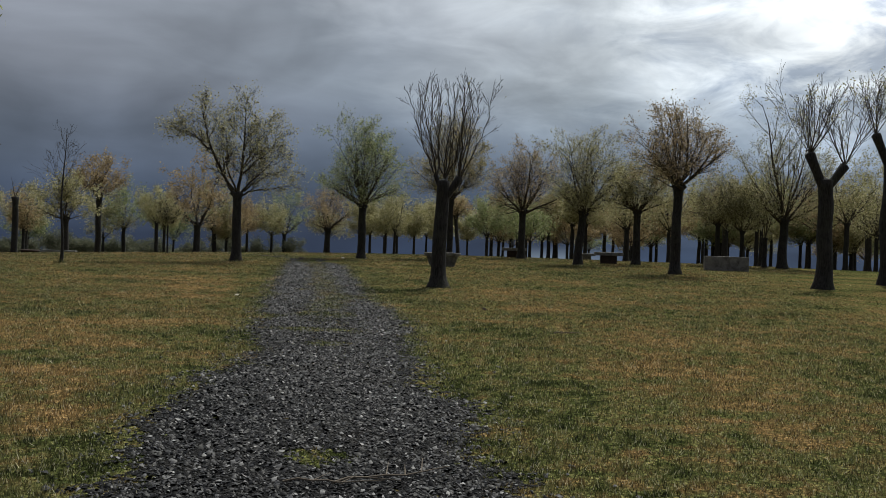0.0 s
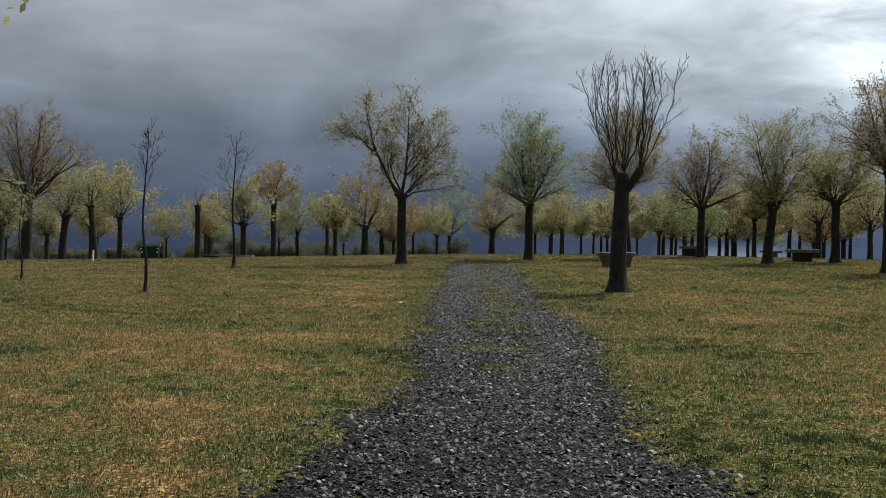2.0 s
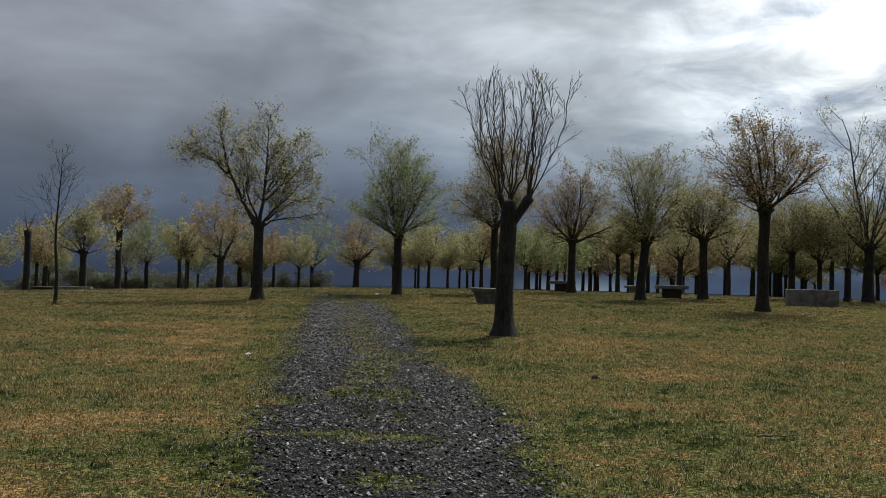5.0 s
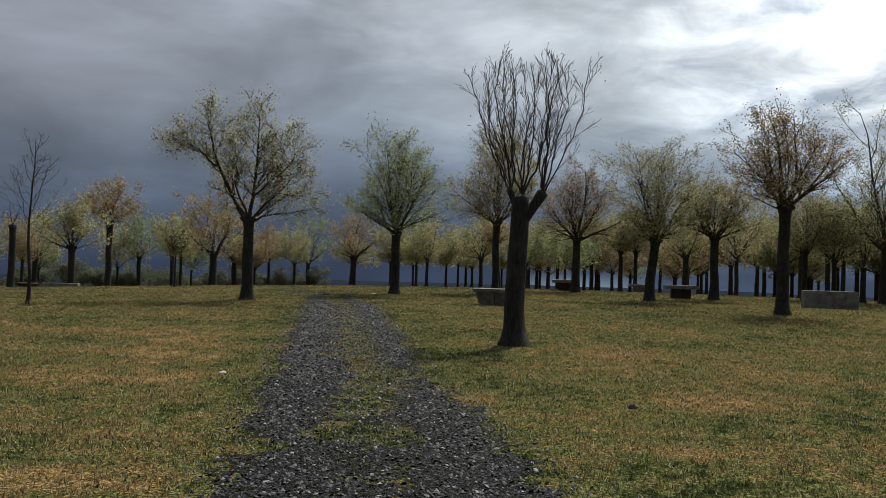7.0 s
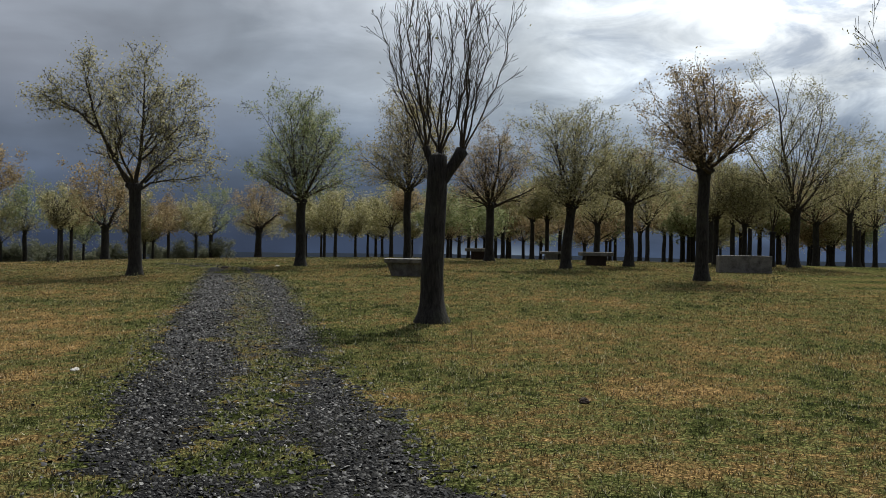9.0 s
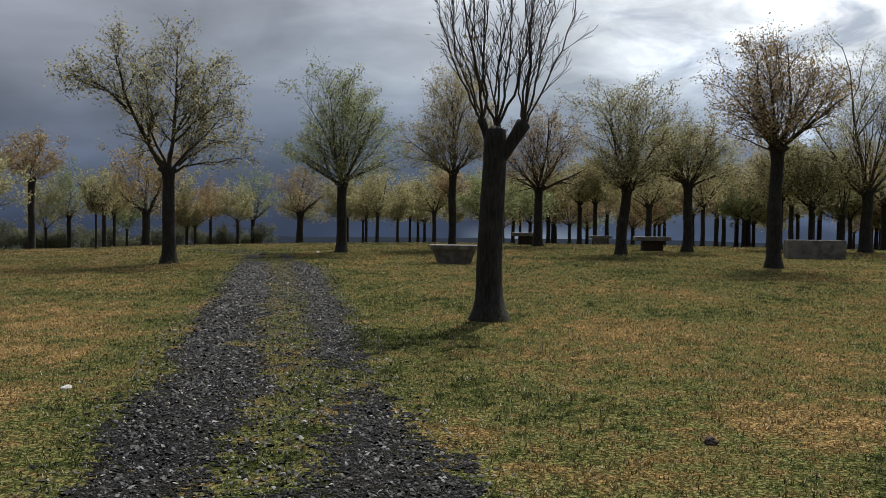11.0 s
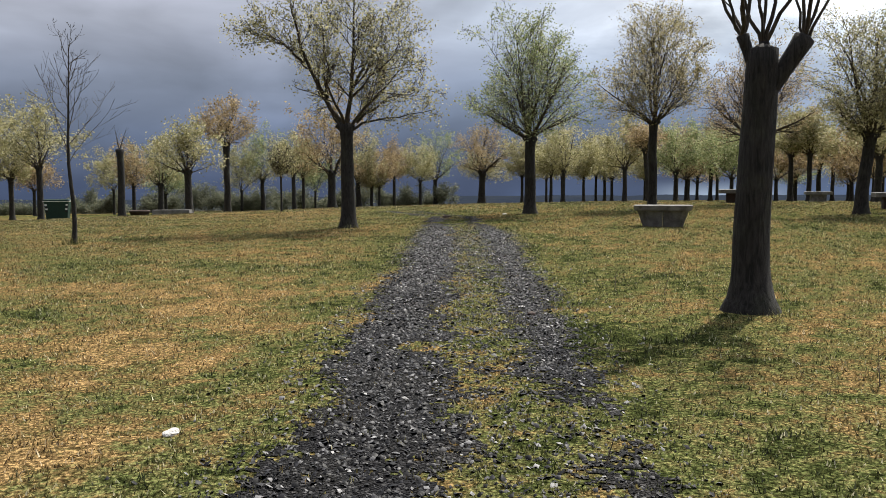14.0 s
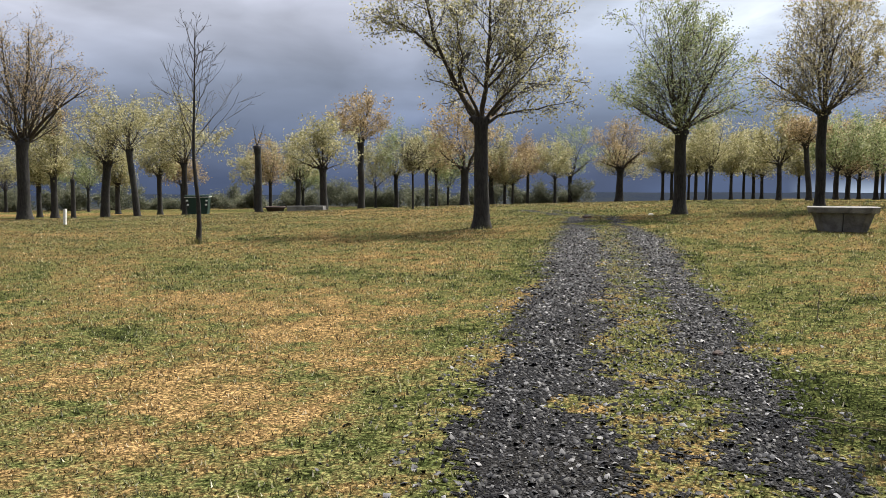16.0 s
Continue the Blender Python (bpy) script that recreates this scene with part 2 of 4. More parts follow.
def make_stone():
    mat, n, bsdf, at = material("gravel_stone", 0.55)
    rnd = n.add("ShaderNodeNewGeometry").outputs["Random Per Island"]
    base = n.ramp(rnd, (0.0, (0.003, 0.003, 0.0035)), (0.55, (0.008, 0.008, 0.009)), (0.87, (0.046, 0.045, 0.049)), (1.0, (0.27, 0.265, 0.26)))
    n.plug(base, bsdf.inputs["Base Color"])
    bsdf.inputs["Specular IOR Level"].default_value = 0.2
    return mat


def make_bark(name, dark, light):
    mat, n, bsdf, at = material(name, 0.9)
    long = n.scaled(at, 1, 1, 0.16)
    ridge = n.noise(long, 26, 6, 0.65, 0.6)
    blotch = n.noise(at, 2.2, 4)
    base = n.mix(n.ramp(ridge, (0.36, 0.0), (0.66, 1.0)), dark, light)
    base = n.mix(n.ramp(blotch, (0.5, 0.0), (0.8, 0.35)), base, (0.075, 0.085, 0.05))
    n.plug(base, bsdf.inputs["Base Color"])
    bumped(n, bsdf, ridge, 0.9, 0.03)
    return mat


def make_leaf(name, a, b, c):
    mat, n, bsdf, at = material(name, 0.55)
    rnd = n.add("ShaderNodeNewGeometry").outputs["Random Per Island"]
    base = n.ramp(rnd, (0.0, a), (0.5, b), (1.0, c))
    n.plug(base, bsdf.inputs["Base Color"])
    thin = n.add("ShaderNodeBsdfTranslucent", Color=base)
    both = n.add("ShaderNodeMixShader", Fac=0.5)
    n.plug(bsdf.outputs[0], both.inputs[1])
    n.plug(thin.outputs[0], both.inputs[2])
    n.plug(both.outputs[0], n.tree.nodes["Material Output"].inputs["Surface"])
    return mat


def make_plain(name, colour, rough, stain=(0.05, 0.05, 0.05), amount=0.4, scale=3.0, bump=0.2, metal=0.0):
    mat, n, bsdf, at = material(name, rough)
    spot = n.noise(at, scale, 6, 0.65, 0.3)
    fine_grain = n.noise(at, scale * 14, 3)
    base = n.mix(n.ramp(spot, (0.42, 0.0), (0.72, amount)), colour, stain)
    base = n.mix(1.0, base, n.ramp(fine_grain, (0.3, 0.82), (0.7, 1.12)), "MULTIPLY")
    n.plug(base, bsdf.inputs["Base Color"])
    bsdf.inputs["Metallic"].default_value = metal
    bumped(n, bsdf, n.math("ADD", spot, fine_grain), bump, 0.01)
    return mat


TURF, BLADE, GRAVEL, STONE = make_turf(), make_blade(), make_gravel(), make_stone()
BARK = make_bark("bark", (0.010, 0.0095, 0.009), (0.043, 0.040, 0.037))
TWIG = make_bark("twig_bark", (0.022, 0.018, 0.014), (0.08, 0.064, 0.045))
LEAF = dict(
    straw=make_leaf("young_leaf_yellow", (0.15, 0.145, 0.060), (0.30, 0.28, 0.125), (0.56, 0.52, 0.32)),
    buff=make_leaf("young_leaf_fawn", (0.14, 0.12, 0.05), (0.29, 0.245, 0.105), (0.55, 0.48, 0.27)),
    pink=make_leaf("young_leaf_buff", (0.145, 0.105, 0.052), (0.28, 0.205, 0.098), (0.50, 0.40, 0.24)),
    green=make_leaf("young_leaf_green", (0.105, 0.14, 0.050), (0.23, 0.265, 0.108), (0.46, 0.47, 0.27)),
    olive=make_leaf("shrub_leaf", (0.06, 0.068, 0.040), (0.11, 0.12, 0.072), (0.23, 0.23, 0.16)))
CONCRETE = make_plain("pale_concrete", (0.21, 0.205, 0.195), 0.9, (0.05, 0.047, 0.042), 0.9, 2.9, 0.5)
DARK_STONE = make_plain("dark_stone", (0.055, 0.038, 0.032), 0.9, (0.02, 0.018, 0.016), 0.6, 4, 0.5)
GREEN_STEEL = make_plain("green_painted_steel", (0.010, 0.034, 0.026), 0.6, (0.01, 0.02, 0.015), 0.5, 3, 0.05)
WHITE_PAINT = make_plain("white_paint", (0.75, 0.75, 0.72), 0.6, (0.35, 0.33, 0.28), 0.5, 5, 0.1)
RUBBER = make_plain("black_rubber", (0.02, 0.02, 0.02), 0.8, (0.04, 0.04, 0.04), 0.4, 6, 0.2)
# the blue of distance haze is put into the ridge's base colour
HILL = make_plain("hazed_hill", (0.018, 0.024, 0.036), 1.0, (0.03, 0.034, 0.036), 0.6, 0.01, 0.0)
HILL.node_tree.nodes["Principled BSDF"].inputs["Specular IOR Level"].default_value = 0.0
PALE_ROCK = make_plain("pale_rock", (0.55, 0.53, 0.50), 0.9, (0.3, 0.28, 0.25), 0.6, 12, 0.5)
DEAD_WOOD = make_plain("grey_dead_wood", (0.16, 0.13, 0.10), 0.9, (0.06, 0.05, 0.04), 0.6, 9, 0.4)


# ---- mesh helpers ----
def mesh_from(name, verts, faces, mat, smooth=False):
    me = bpy.data.meshes.new(name)
    verts = np.asarray(verts, dtype=np.float32).reshape(-1, 3)
    if isinstance(faces, np.ndarray):
        k = faces.shape[1]
        me.vertices.add(len(verts))
        me.vertices.foreach_set("co", verts.ravel())
        me.loops.add(faces.size)
        me.loops.foreach_set("vertex_index", faces.astype(np.int32).ravel())
        me.polygons.add(len(faces))
        me.polygons.foreach_set("loop_start", np.arange(0, faces.size, k, dtype=np.int32))
        me.update(calc_edges=True)
    else:
        me.from_pydata(verts.tolist(), [], faces)
        me.update()
    me.materials.append(mat)
    if smooth:
        me.polygons.foreach_set("use_smooth", np.ones(len(me.polygons), dtype=bool))
    return me


def part_mesh(name, me, parent, label=""):
    ob = new(name, me)
    ob.parent = parent
    return tagged(ob, label)


def part(name, bm, mat, parent, label="", smooth=False):
    """Links a bmesh as one mesh object under a thing or a part."""
    me = bpy.data.meshes.new(name)
    bm.to_mesh(me)
    bm.free()
    me.materials.append(mat)
    if smooth:
        for p in me.polygons:
            p.use_smooth = True
    return part_mesh(name, me, parent, label)


def thing(name, x, y, label, category, rz=0.0, group="", z=None):
    ob = new(name)
    ob.empty_display_size = 0.2
    ob.matrix_basis = pose(x, y, ground(x, y) if z is None else z, 0, 0, rz)
    return tagged(ob, label, category, group)


def block(sx, sy, sz, at=(0, 0, 0), bevel=0.01, taper=1.0):
    """A bevelled block standing on at; taper widens or narrows its foot."""
    bm = bmesh.new()
    bmesh.ops.create_cube(bm, size=1.0)
    for v in bm.verts:
        k = taper if v.co.z < 0 else 1.0
        v.co = Vector((v.co.x * sx * k + at[0], v.co.y * sy * k + at[1], (v.co.z + 0.5) * sz + at[2]))
    if bevel:
        bmesh.ops.bevel(bm, geom=list(bm.edges), offset=bevel, segments=2, affect="EDGES", profile=0.6)
    return bm


# ---- ground, one sheet to the horizon ----
def spaced(lo, hi, step, far_lo, far_hi):
    xs = list(np.arange(lo, hi + step, step))
    grow, x = step, hi
    while x < far_hi:
        grow *= 1.22
        x += grow
        xs.append(min(x, far_hi))
    grow, x = step, lo
    while x > far_lo:
        grow *= 1.22
        x -= grow
        xs.insert(0, max(x, far_lo))
    return np.array(xs)


def build_ground():
    xs, ys = spaced(-16, 8, 0.16, -4000, 4000), spaced(3, 34, 0.16, -4000, 4000)
    verts, dry = [], []
    for y in ys:
        for x in xs:
            bump = 0.035 * wobble(x, y, 0.35, 21) + 0.015 * wobble(x, y, 1.3, 22) if -60 < x < 60 and -30 < y < 110 else 0
            verts.append((x, y, ground(x, y) + bump))
            dry.append(dryness(x, y))
    nx, ny = len(xs), len(ys)
    i = np.arange(nx - 1)[None, :] + nx * np.arange(ny - 1)[:, None]
    faces = np.stack([i, i + 1, i + 1 + nx, i + nx], axis=-1).reshape(-1, 4)
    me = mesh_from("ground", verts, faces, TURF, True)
    me.attributes.new("dry", "FLOAT", "POINT").data.foreach_set("value", np.array(dry, dtype=np.float32))
    ob = new("ground", me)
    return tagged(ob, "patchy spring lawn, straw yellow and green, open park", "ground", kind="structure")


def height(x, y):
    return ground(x, y) + 0.035 * wobble(x, y, 0.35, 21) + 0.015 * wobble(x, y, 1.3, 22)


def build_track():
    """A thin ragged layer of dark gravel on the lawn."""
    verts, faces = [], []
    for step, y0, y1 in ((0.09, -7.92, 0.0), (0.045, 0.0, 27.0), (0.09, 27.0, 51.3)):
        seen, wide = {}, int(2.0 / step)

        def corner(i, j):
            if (i, j) not in seen:
                y = j * step
                x = track_x(y) + i * step
                seen[(i, j)] = len(verts)
                jx, jy = 0.45 * step * wobble(x, y, 0.73 / step, 51), 0.45 * step * wobble(x, y, 0.73 / step, 52)
                verts.append((x + jx, y + jy, height(x, y) + 0.005 + 0.004 * wobble(x, y, 3.0, 31)))
            return seen[(i, j)]

        for j in range(round(y0 / step), round(y1 / step)):
            for i in range(-wide, wide):
                y = (j + 0.5) * step
                if bare(track_x(y) + (i + 0.5) * step, y):
                    faces.append((corner(i, j), corner(i + 1, j), corner(i + 1, j + 1), corner(i, j + 1)))
    # the smallest crumbs at the rims are left to the loose stones
    root = list(range(len(verts)))

    def find(i):
        while root[i] != i:
            root[i] = root[root[i]]
            i = root[i]
        return i

    for f in faces:
        for v in f[1:]:
            root[find(v)] = find(f[0])
    patch = [find(f[0]) for f in faces]
    size = {}
    for p in patch:
        size[p] = size.get(p, 0) + 1
    faces = [f for f, p in zip(faces, patch) if size[p] > 40]
    ob = new("gravel_track", mesh_from("gravel_track", verts, np.array(faces), GRAVEL, True))
    return tagged(ob, "dark grey gravel track with two wheel ruts", "track", kind="structure")


def build_stones():
    rng = np.random.default_rng(5)
    octo = np.array([(1, 0, 0), (-1, 0, 0), (0, 1, 0), (0, -1, 0), (0, 0, 1), (0, 0, -1)], float)
    full = np.array([(0, 2, 4), (2, 1, 4), (1, 3, 4), (3, 0, 4)])
    verts, faces, base = [], [], 0
    for _ in range(150000):
        y = 36 * rng.random() ** 1.6 + 4.2 - 4.5 * rng.random() ** 1.6 - (7 * rng.random() if rng.random() < 0.03 else 0)
        x = track_x(y) + rng.uniform(-2.1, 1.9)
        g, inside = gravel(x, y), rims(x, y)
        if rng.random() > max(g, (0.5 if y > 9 else 0.12) if inside > 0.2 else 0.22 if inside > -0.25 else 0.014):
            continue
        size = (0.0055 + 0.0165 * rng.random() ** 2.2) * (0.9 + 0.014 * y)
        turn = Euler(rng.uniform(-0.7, 0.7, 3).tolist()[:2] + [rng.uniform(0, 6.28)]).to_matrix()
        p = octo * rng.uniform(0.65, 1.2, (6, 1)) * (size * rng.uniform(0.9, 1.6), size, size * rng.uniform(0.25, 0.7))
        p = p @ np.array(turn).T + (x, y, height(x, y) + (0.010 if g > 0.5 else 0.006))
        verts.append(p)
        faces.append(full + base)
        base += 6
    ob = new("gravel_stones", mesh_from("gravel_stones", np.concatenate(verts), np.concatenate(faces), STONE))
    return tagged(ob, "loose dark crushed stones scattered over the track", "gravel", kind="stuff")


def build_grass():
    rng = np.random.default_rng(9)
    roots = []
    for _ in range(325000):
        y = 66 * rng.random() ** 2.1 + 4.2 - 4.5 * rng.random() ** 1.6 - (7 * rng.random() if rng.random() < 0.03 else 0)
        x = track_x(y) + (rng.uniform(-1.35, 1.0) + rng.normal(0, 0.08)) * (4.0 + 0.42 * abs(y)) if y < 45 else rng.uniform(-50, 18)
        g = gravel(x, y)
        if g > 0 and rng.random() < g * 1.12 - (0.23 if y > 9 else 0.08):
            continue
        dry = dryness(x, y)
        # parched ground is thinly grown
        if rng.random() < 0.45 * (dry - 0.55):
            continue
        lush = 1.0 + 0.9 * max(0, wobble(x, y, 0.6, 41)) + 0.6 * max(0, 0.4 - dry) - (0.35 if g > 0.25 else 0)
        roots.append((x, y, height(x, y), lush, dry))
    roots = np.array(roots)
    roots = np.concatenate([np.repeat(roots[roots[:, 1] < 20], 4, axis=0), np.repeat(roots[roots[:, 1] >= 20], 3, axis=0)])
    k = len(roots)
    roots[:, :2] += rng.normal(0, 0.028, (k, 2))
    wide = (0.0024 + 0.00026 * np.abs(roots[:, 1]))[:, None]
    tall = rng.uniform(0.008, 0.031, k) * roots[:, 3] * (1 + 0.010 * roots[:, 1])
    a = rng.uniform(0, 6.283, k)
    side = np.stack([np.cos(a), np.sin(a)], 1) * wide
    tip = rng.normal(0, 0.45, (k, 2)) * tall[:, None]
    verts = np.zeros((k, 3, 3))
    verts[:, 0, :2], verts[:, 1, :2], verts[:, 2, :2] = roots[:, :2] - side, roots[:, :2] + side, roots[:, :2] + tip
    verts[:, 0, 2] = verts[:, 1, 2] = roots[:, 2] - 0.004
    verts[:, 2, 2] = roots[:, 2] + tall
    verts = verts.reshape(-1, 3)
    me = mesh_from("grass_blades", verts, np.arange(len(verts)).reshape(-1, 3), BLADE)
    me.attributes.new("dry", "FLOAT", "POINT").data.foreach_set("value", np.repeat(roots[:, 4], 3).astype(np.float32))
    ob = new("grass_blades", me)
    return tagged(ob, "short dry and green grass blades on the lawn", "grass", kind="stuff")


build_ground()
build_track()
build_stones()
build_grass()


# ---- trees ----
def tube(verts, faces, pts, radii, sides):
    """Adds a tapering tube along pts."""
    base = len(verts)
    side = Vector((1, 0, 0))
    for k, p in enumerate(pts):
        d = (pts[min(k + 1, len(pts) - 1)] - pts[max(k - 1, 0)]).normalized()
        u = d.cross(Vector((0.31, 0.87, 0.21)))
        u = u.normalized() if u.length > 1e-4 else side
        v = d.cross(u)
        for s in range(sides):
            a = 6.2832 * s / sides
            verts.append(p + (u * math.cos(a) + v * math.sin(a)) * radii[k])
    for k in range(len(pts) - 1):
        for s in range(sides):
            t = (s + 1) % sides
            faces.append((base + k * sides + s, base + k * sides + t, base + (k + 1) * sides + t, base + (k + 1) * sides + s))


class Crown:
    """Grows limbs, shoots and twigs, and hangs young leaves on them."""

    def __init__(self, rng, finest=0.0062):
        self.rng, self.finest, self.fine = rng, finest, True
        self.verts, self.faces, self.tips, self.head = [], [], [], Vector((0, 0, 0))

    def flush(self, name, owner):
        """Gives one grown limb over as a part of its tree."""
        part_mesh(name, mesh_from(name, [v[:] for v in self.verts], np.array(self.faces), TWIG, True), owner)
        self.verts, self.faces = [], []

    def limb(self, p, d, length, r, level, up=0.10, wander=0.16, kids=6, top=2, fan=0.75, first=0.10):
        rng = self.rng
        n = (6, 4, 2, 1)[level]
        pts, radii = [p.copy()], [r]
        d = d.normalized()
        for k in range(n):
            d = (d + Vector((rng.gauss(0, wander), rng.gauss(0, wander), rng.gauss(0, wander * 0.6) + up))).normalized()
            p = p + d * (length / n)
            pts.append(p.copy())
            radii.append(max(self.finest, r * (1 - 0.86 * (k + 1) / n)))
        tube(self.verts, self.faces, pts, radii, (6, 4, 3, 3)[level] if self.fine else (4, 3, 3, 3)[level])
        if level >= 1:
            for a, b in zip(pts[:-1], pts[1:]):
                self.tips.append((a, b))
        if level >= top:
            return
        for k in range(kids):
            f = first + (0.98 - first) * (k + rng.random()) / kids
            i = min(int(f * n), n - 1)
            q = pts[i].lerp(pts[i + 1], f * n - i)
            along = (pts[i + 1] - pts[i]).normalized()
            out = Vector((rng.gauss(0, 1), rng.gauss(0, 1), rng.gauss(0.15, 0.6)))
            out = (out - along * out.dot(along)).normalized()
            way = (along + out * rng.uniform(0.5, 1.2) * fan).normalized()
            self.limb(q, way, length * rng.uniform(0.34, 0.64) * (1.12 - 0.62 * f), radii[i] * 0.55, level + 1, up * 0.8, wander * 1.1, max(3, kids - (1 if level == 0 else 2)), top, fan)

    def outer(self, rng):
        one, two = self.tips[rng.randrange(len(self.tips))], self.tips[rng.randrange(len(self.tips))]
        return one if (one[0] - self.head).length > (two[0] - self.head).length else two

    def bough(self, pts, r, kids, long, fan=1.0, top=3, crook=0.04):
        """A limb along given points that carries side shoots on its outer part."""
        rng = self.rng
        path = []
        for a, b in zip(pts[:-1], pts[1:]):
            for k in range(3):
                path.append(a.lerp(b, k / 3) + Vector((rng.gauss(0, crook), rng.gauss(0, crook), rng.gauss(0, crook * 0.7))))
        path.append(pts[-1])
        n = len(path) - 1
        radii = [max(0.008, r * (1 - 0.85 * k / n)) for k in range(n + 1)]
        tube(self.verts, self.faces, path, radii, 7)
        for k in range(kids):
            f = 0.22 + 0.78 * (k + rng.random()) / kids
            i = min(int(f * n), n - 1)
            q = path[i].lerp(path[i + 1], f * n - i)
            along = (path[i + 1] - path[i]).normalized()
            out = Vector((rng.gauss(0, 1), rng.gauss(0, 1), rng.gauss(0.1, 0.7)))
            out = (out - along * out.dot(along)).normalized()
            self.limb(q, along + out * rng.uniform(0.6, 1.3) * fan, long * rng.uniform(0.55, 1.1) * (1.15 - 0.45 * f), radii[i] * 0.5, 1, 0.05, 0.17 if crook > 0.03 else 0.11, 7 if crook > 0.03 else 4, top, 0.9 if crook > 0.03 else 0.6)

    def leaves(self, count, size, corners=4, loose=0.12, bunch=3):
        rng = self.rng
        out = []
        if not self.tips:
            return np.zeros((0, 3))
        for _ in range(count // bunch):
            # bunches of leaves; more of them sit on the outer shoots than near the head
            a, b = self.outer(rng) if rng.random() < 0.35 else self.tips[rng.randrange(len(self.tips))]
            c = a.lerp(b, rng.random()) + Vector((rng.gauss(0, loose), rng.gauss(0, loose), rng.gauss(-0.02, loose)))
            for _ in range(bunch):
                p = c + Vector((rng.gauss(0, size), rng.gauss(0, size), rng.gauss(0, size)))
                d = Vector((rng.gauss(0, 1), rng.gauss(0, 1), rng.gauss(-0.2, 0.8))).normalized()
                s = d.cross(Vector((rng.gauss(0, 1), rng.gauss(0, 1), rng.gauss(0, 1)))).normalized()
                k = size * rng.uniform(0.6, 1.4)
                out += [p, p + d * k * 0.5 + s * k * 0.3, p + d * k, p + d * k * 0.5 - s * k * 0.3] if corners == 4 else [p - s * k * 0.32, p + s * k * 0.32, p + d * k]
        return np.array([v[:] for v in out])


def trunk_mesh(rng, tall, r, lean, sides=16, knob=1.3, flare=1.55, rings=16):
    """A gnarled bole with a flared foot and a swollen pollard head."""
    verts, faces = [], []
    seed = rng.uniform(0, 90)
    for k in range(rings + 1):
        f = k / rings
        z = -0.25 + (tall + 0.25) * f
        h = max(0, z) / tall
        rad = r * (1.0 - 0.16 * h + (flare - 1) * math.exp(-max(0, z) / (0.9 * r)) + (knob - 1) * max(0, (h - 0.88) / 0.12) ** 1.5)
        cx = lean * h ** 1.3 + 0.25 * r * noise.noise((seed, z * 0.6, 0))
        cy = 0.25 * r * noise.noise((seed + 9, z * 0.6, 0))
        for s in range(sides):
            a = 6.2832 * s / sides
            rough = 1 + 0.10 * noise.noise((math.cos(a) * 1.7 + seed, math.sin(a) * 1.7, z * 0.5)) + 0.07 * noise.noise((math.cos(a) * 5 + seed, math.sin(a) * 5, z * 1.2))
            verts.append((cx + math.cos(a) * rad * rough, cy + math.sin(a) * rad * rough, z))
    for k in range(rings):
        for s in range(sides):
            t = (s + 1) % sides
            faces.append((k * sides + s, k * sides + t, (k + 1) * sides + t, (k + 1) * sides + s))
    top = Vector((lean + 0.25 * r * noise.noise((seed, tall * 0.6, 0)), 0.25 * r * noise.noise((seed + 9, tall * 0.6, 0)), tall))
    verts.append((top.x, top.y, tall + 0.35 * r))
    for s in range(sides):
        faces.append((rings * sides + s, rings * sides + (s + 1) % sides, len(verts) - 1))
    return verts, faces, top


def stub(verts, faces, base, way, length, r):
    """A thick sawn-off stub on the head of a pollard."""
    pts = [base + way * length * f + Vector((0, 0, 0.10 * length * f * f)) for f in (0, 0.35, 0.7, 0.95, 1.0)]
    tube(verts, faces, pts, [r, r * 0.92, r * 1.0, r * 1.12, r * 0.5], 9)
    return pts[-2]


LOOK = {
    "buff": "pollarded willow with a round crown of fawn young leaves",
    "straw": "pollarded willow with a haze of young yellow-green leaves",
    "pink": "pollarded willow with buff-pink spring buds, standing on the lawn",
    "green": "pollarded willow in fresh green leaf at the edge of the park",
    "olive": "grey-green shrub"}
tree_count = [0]


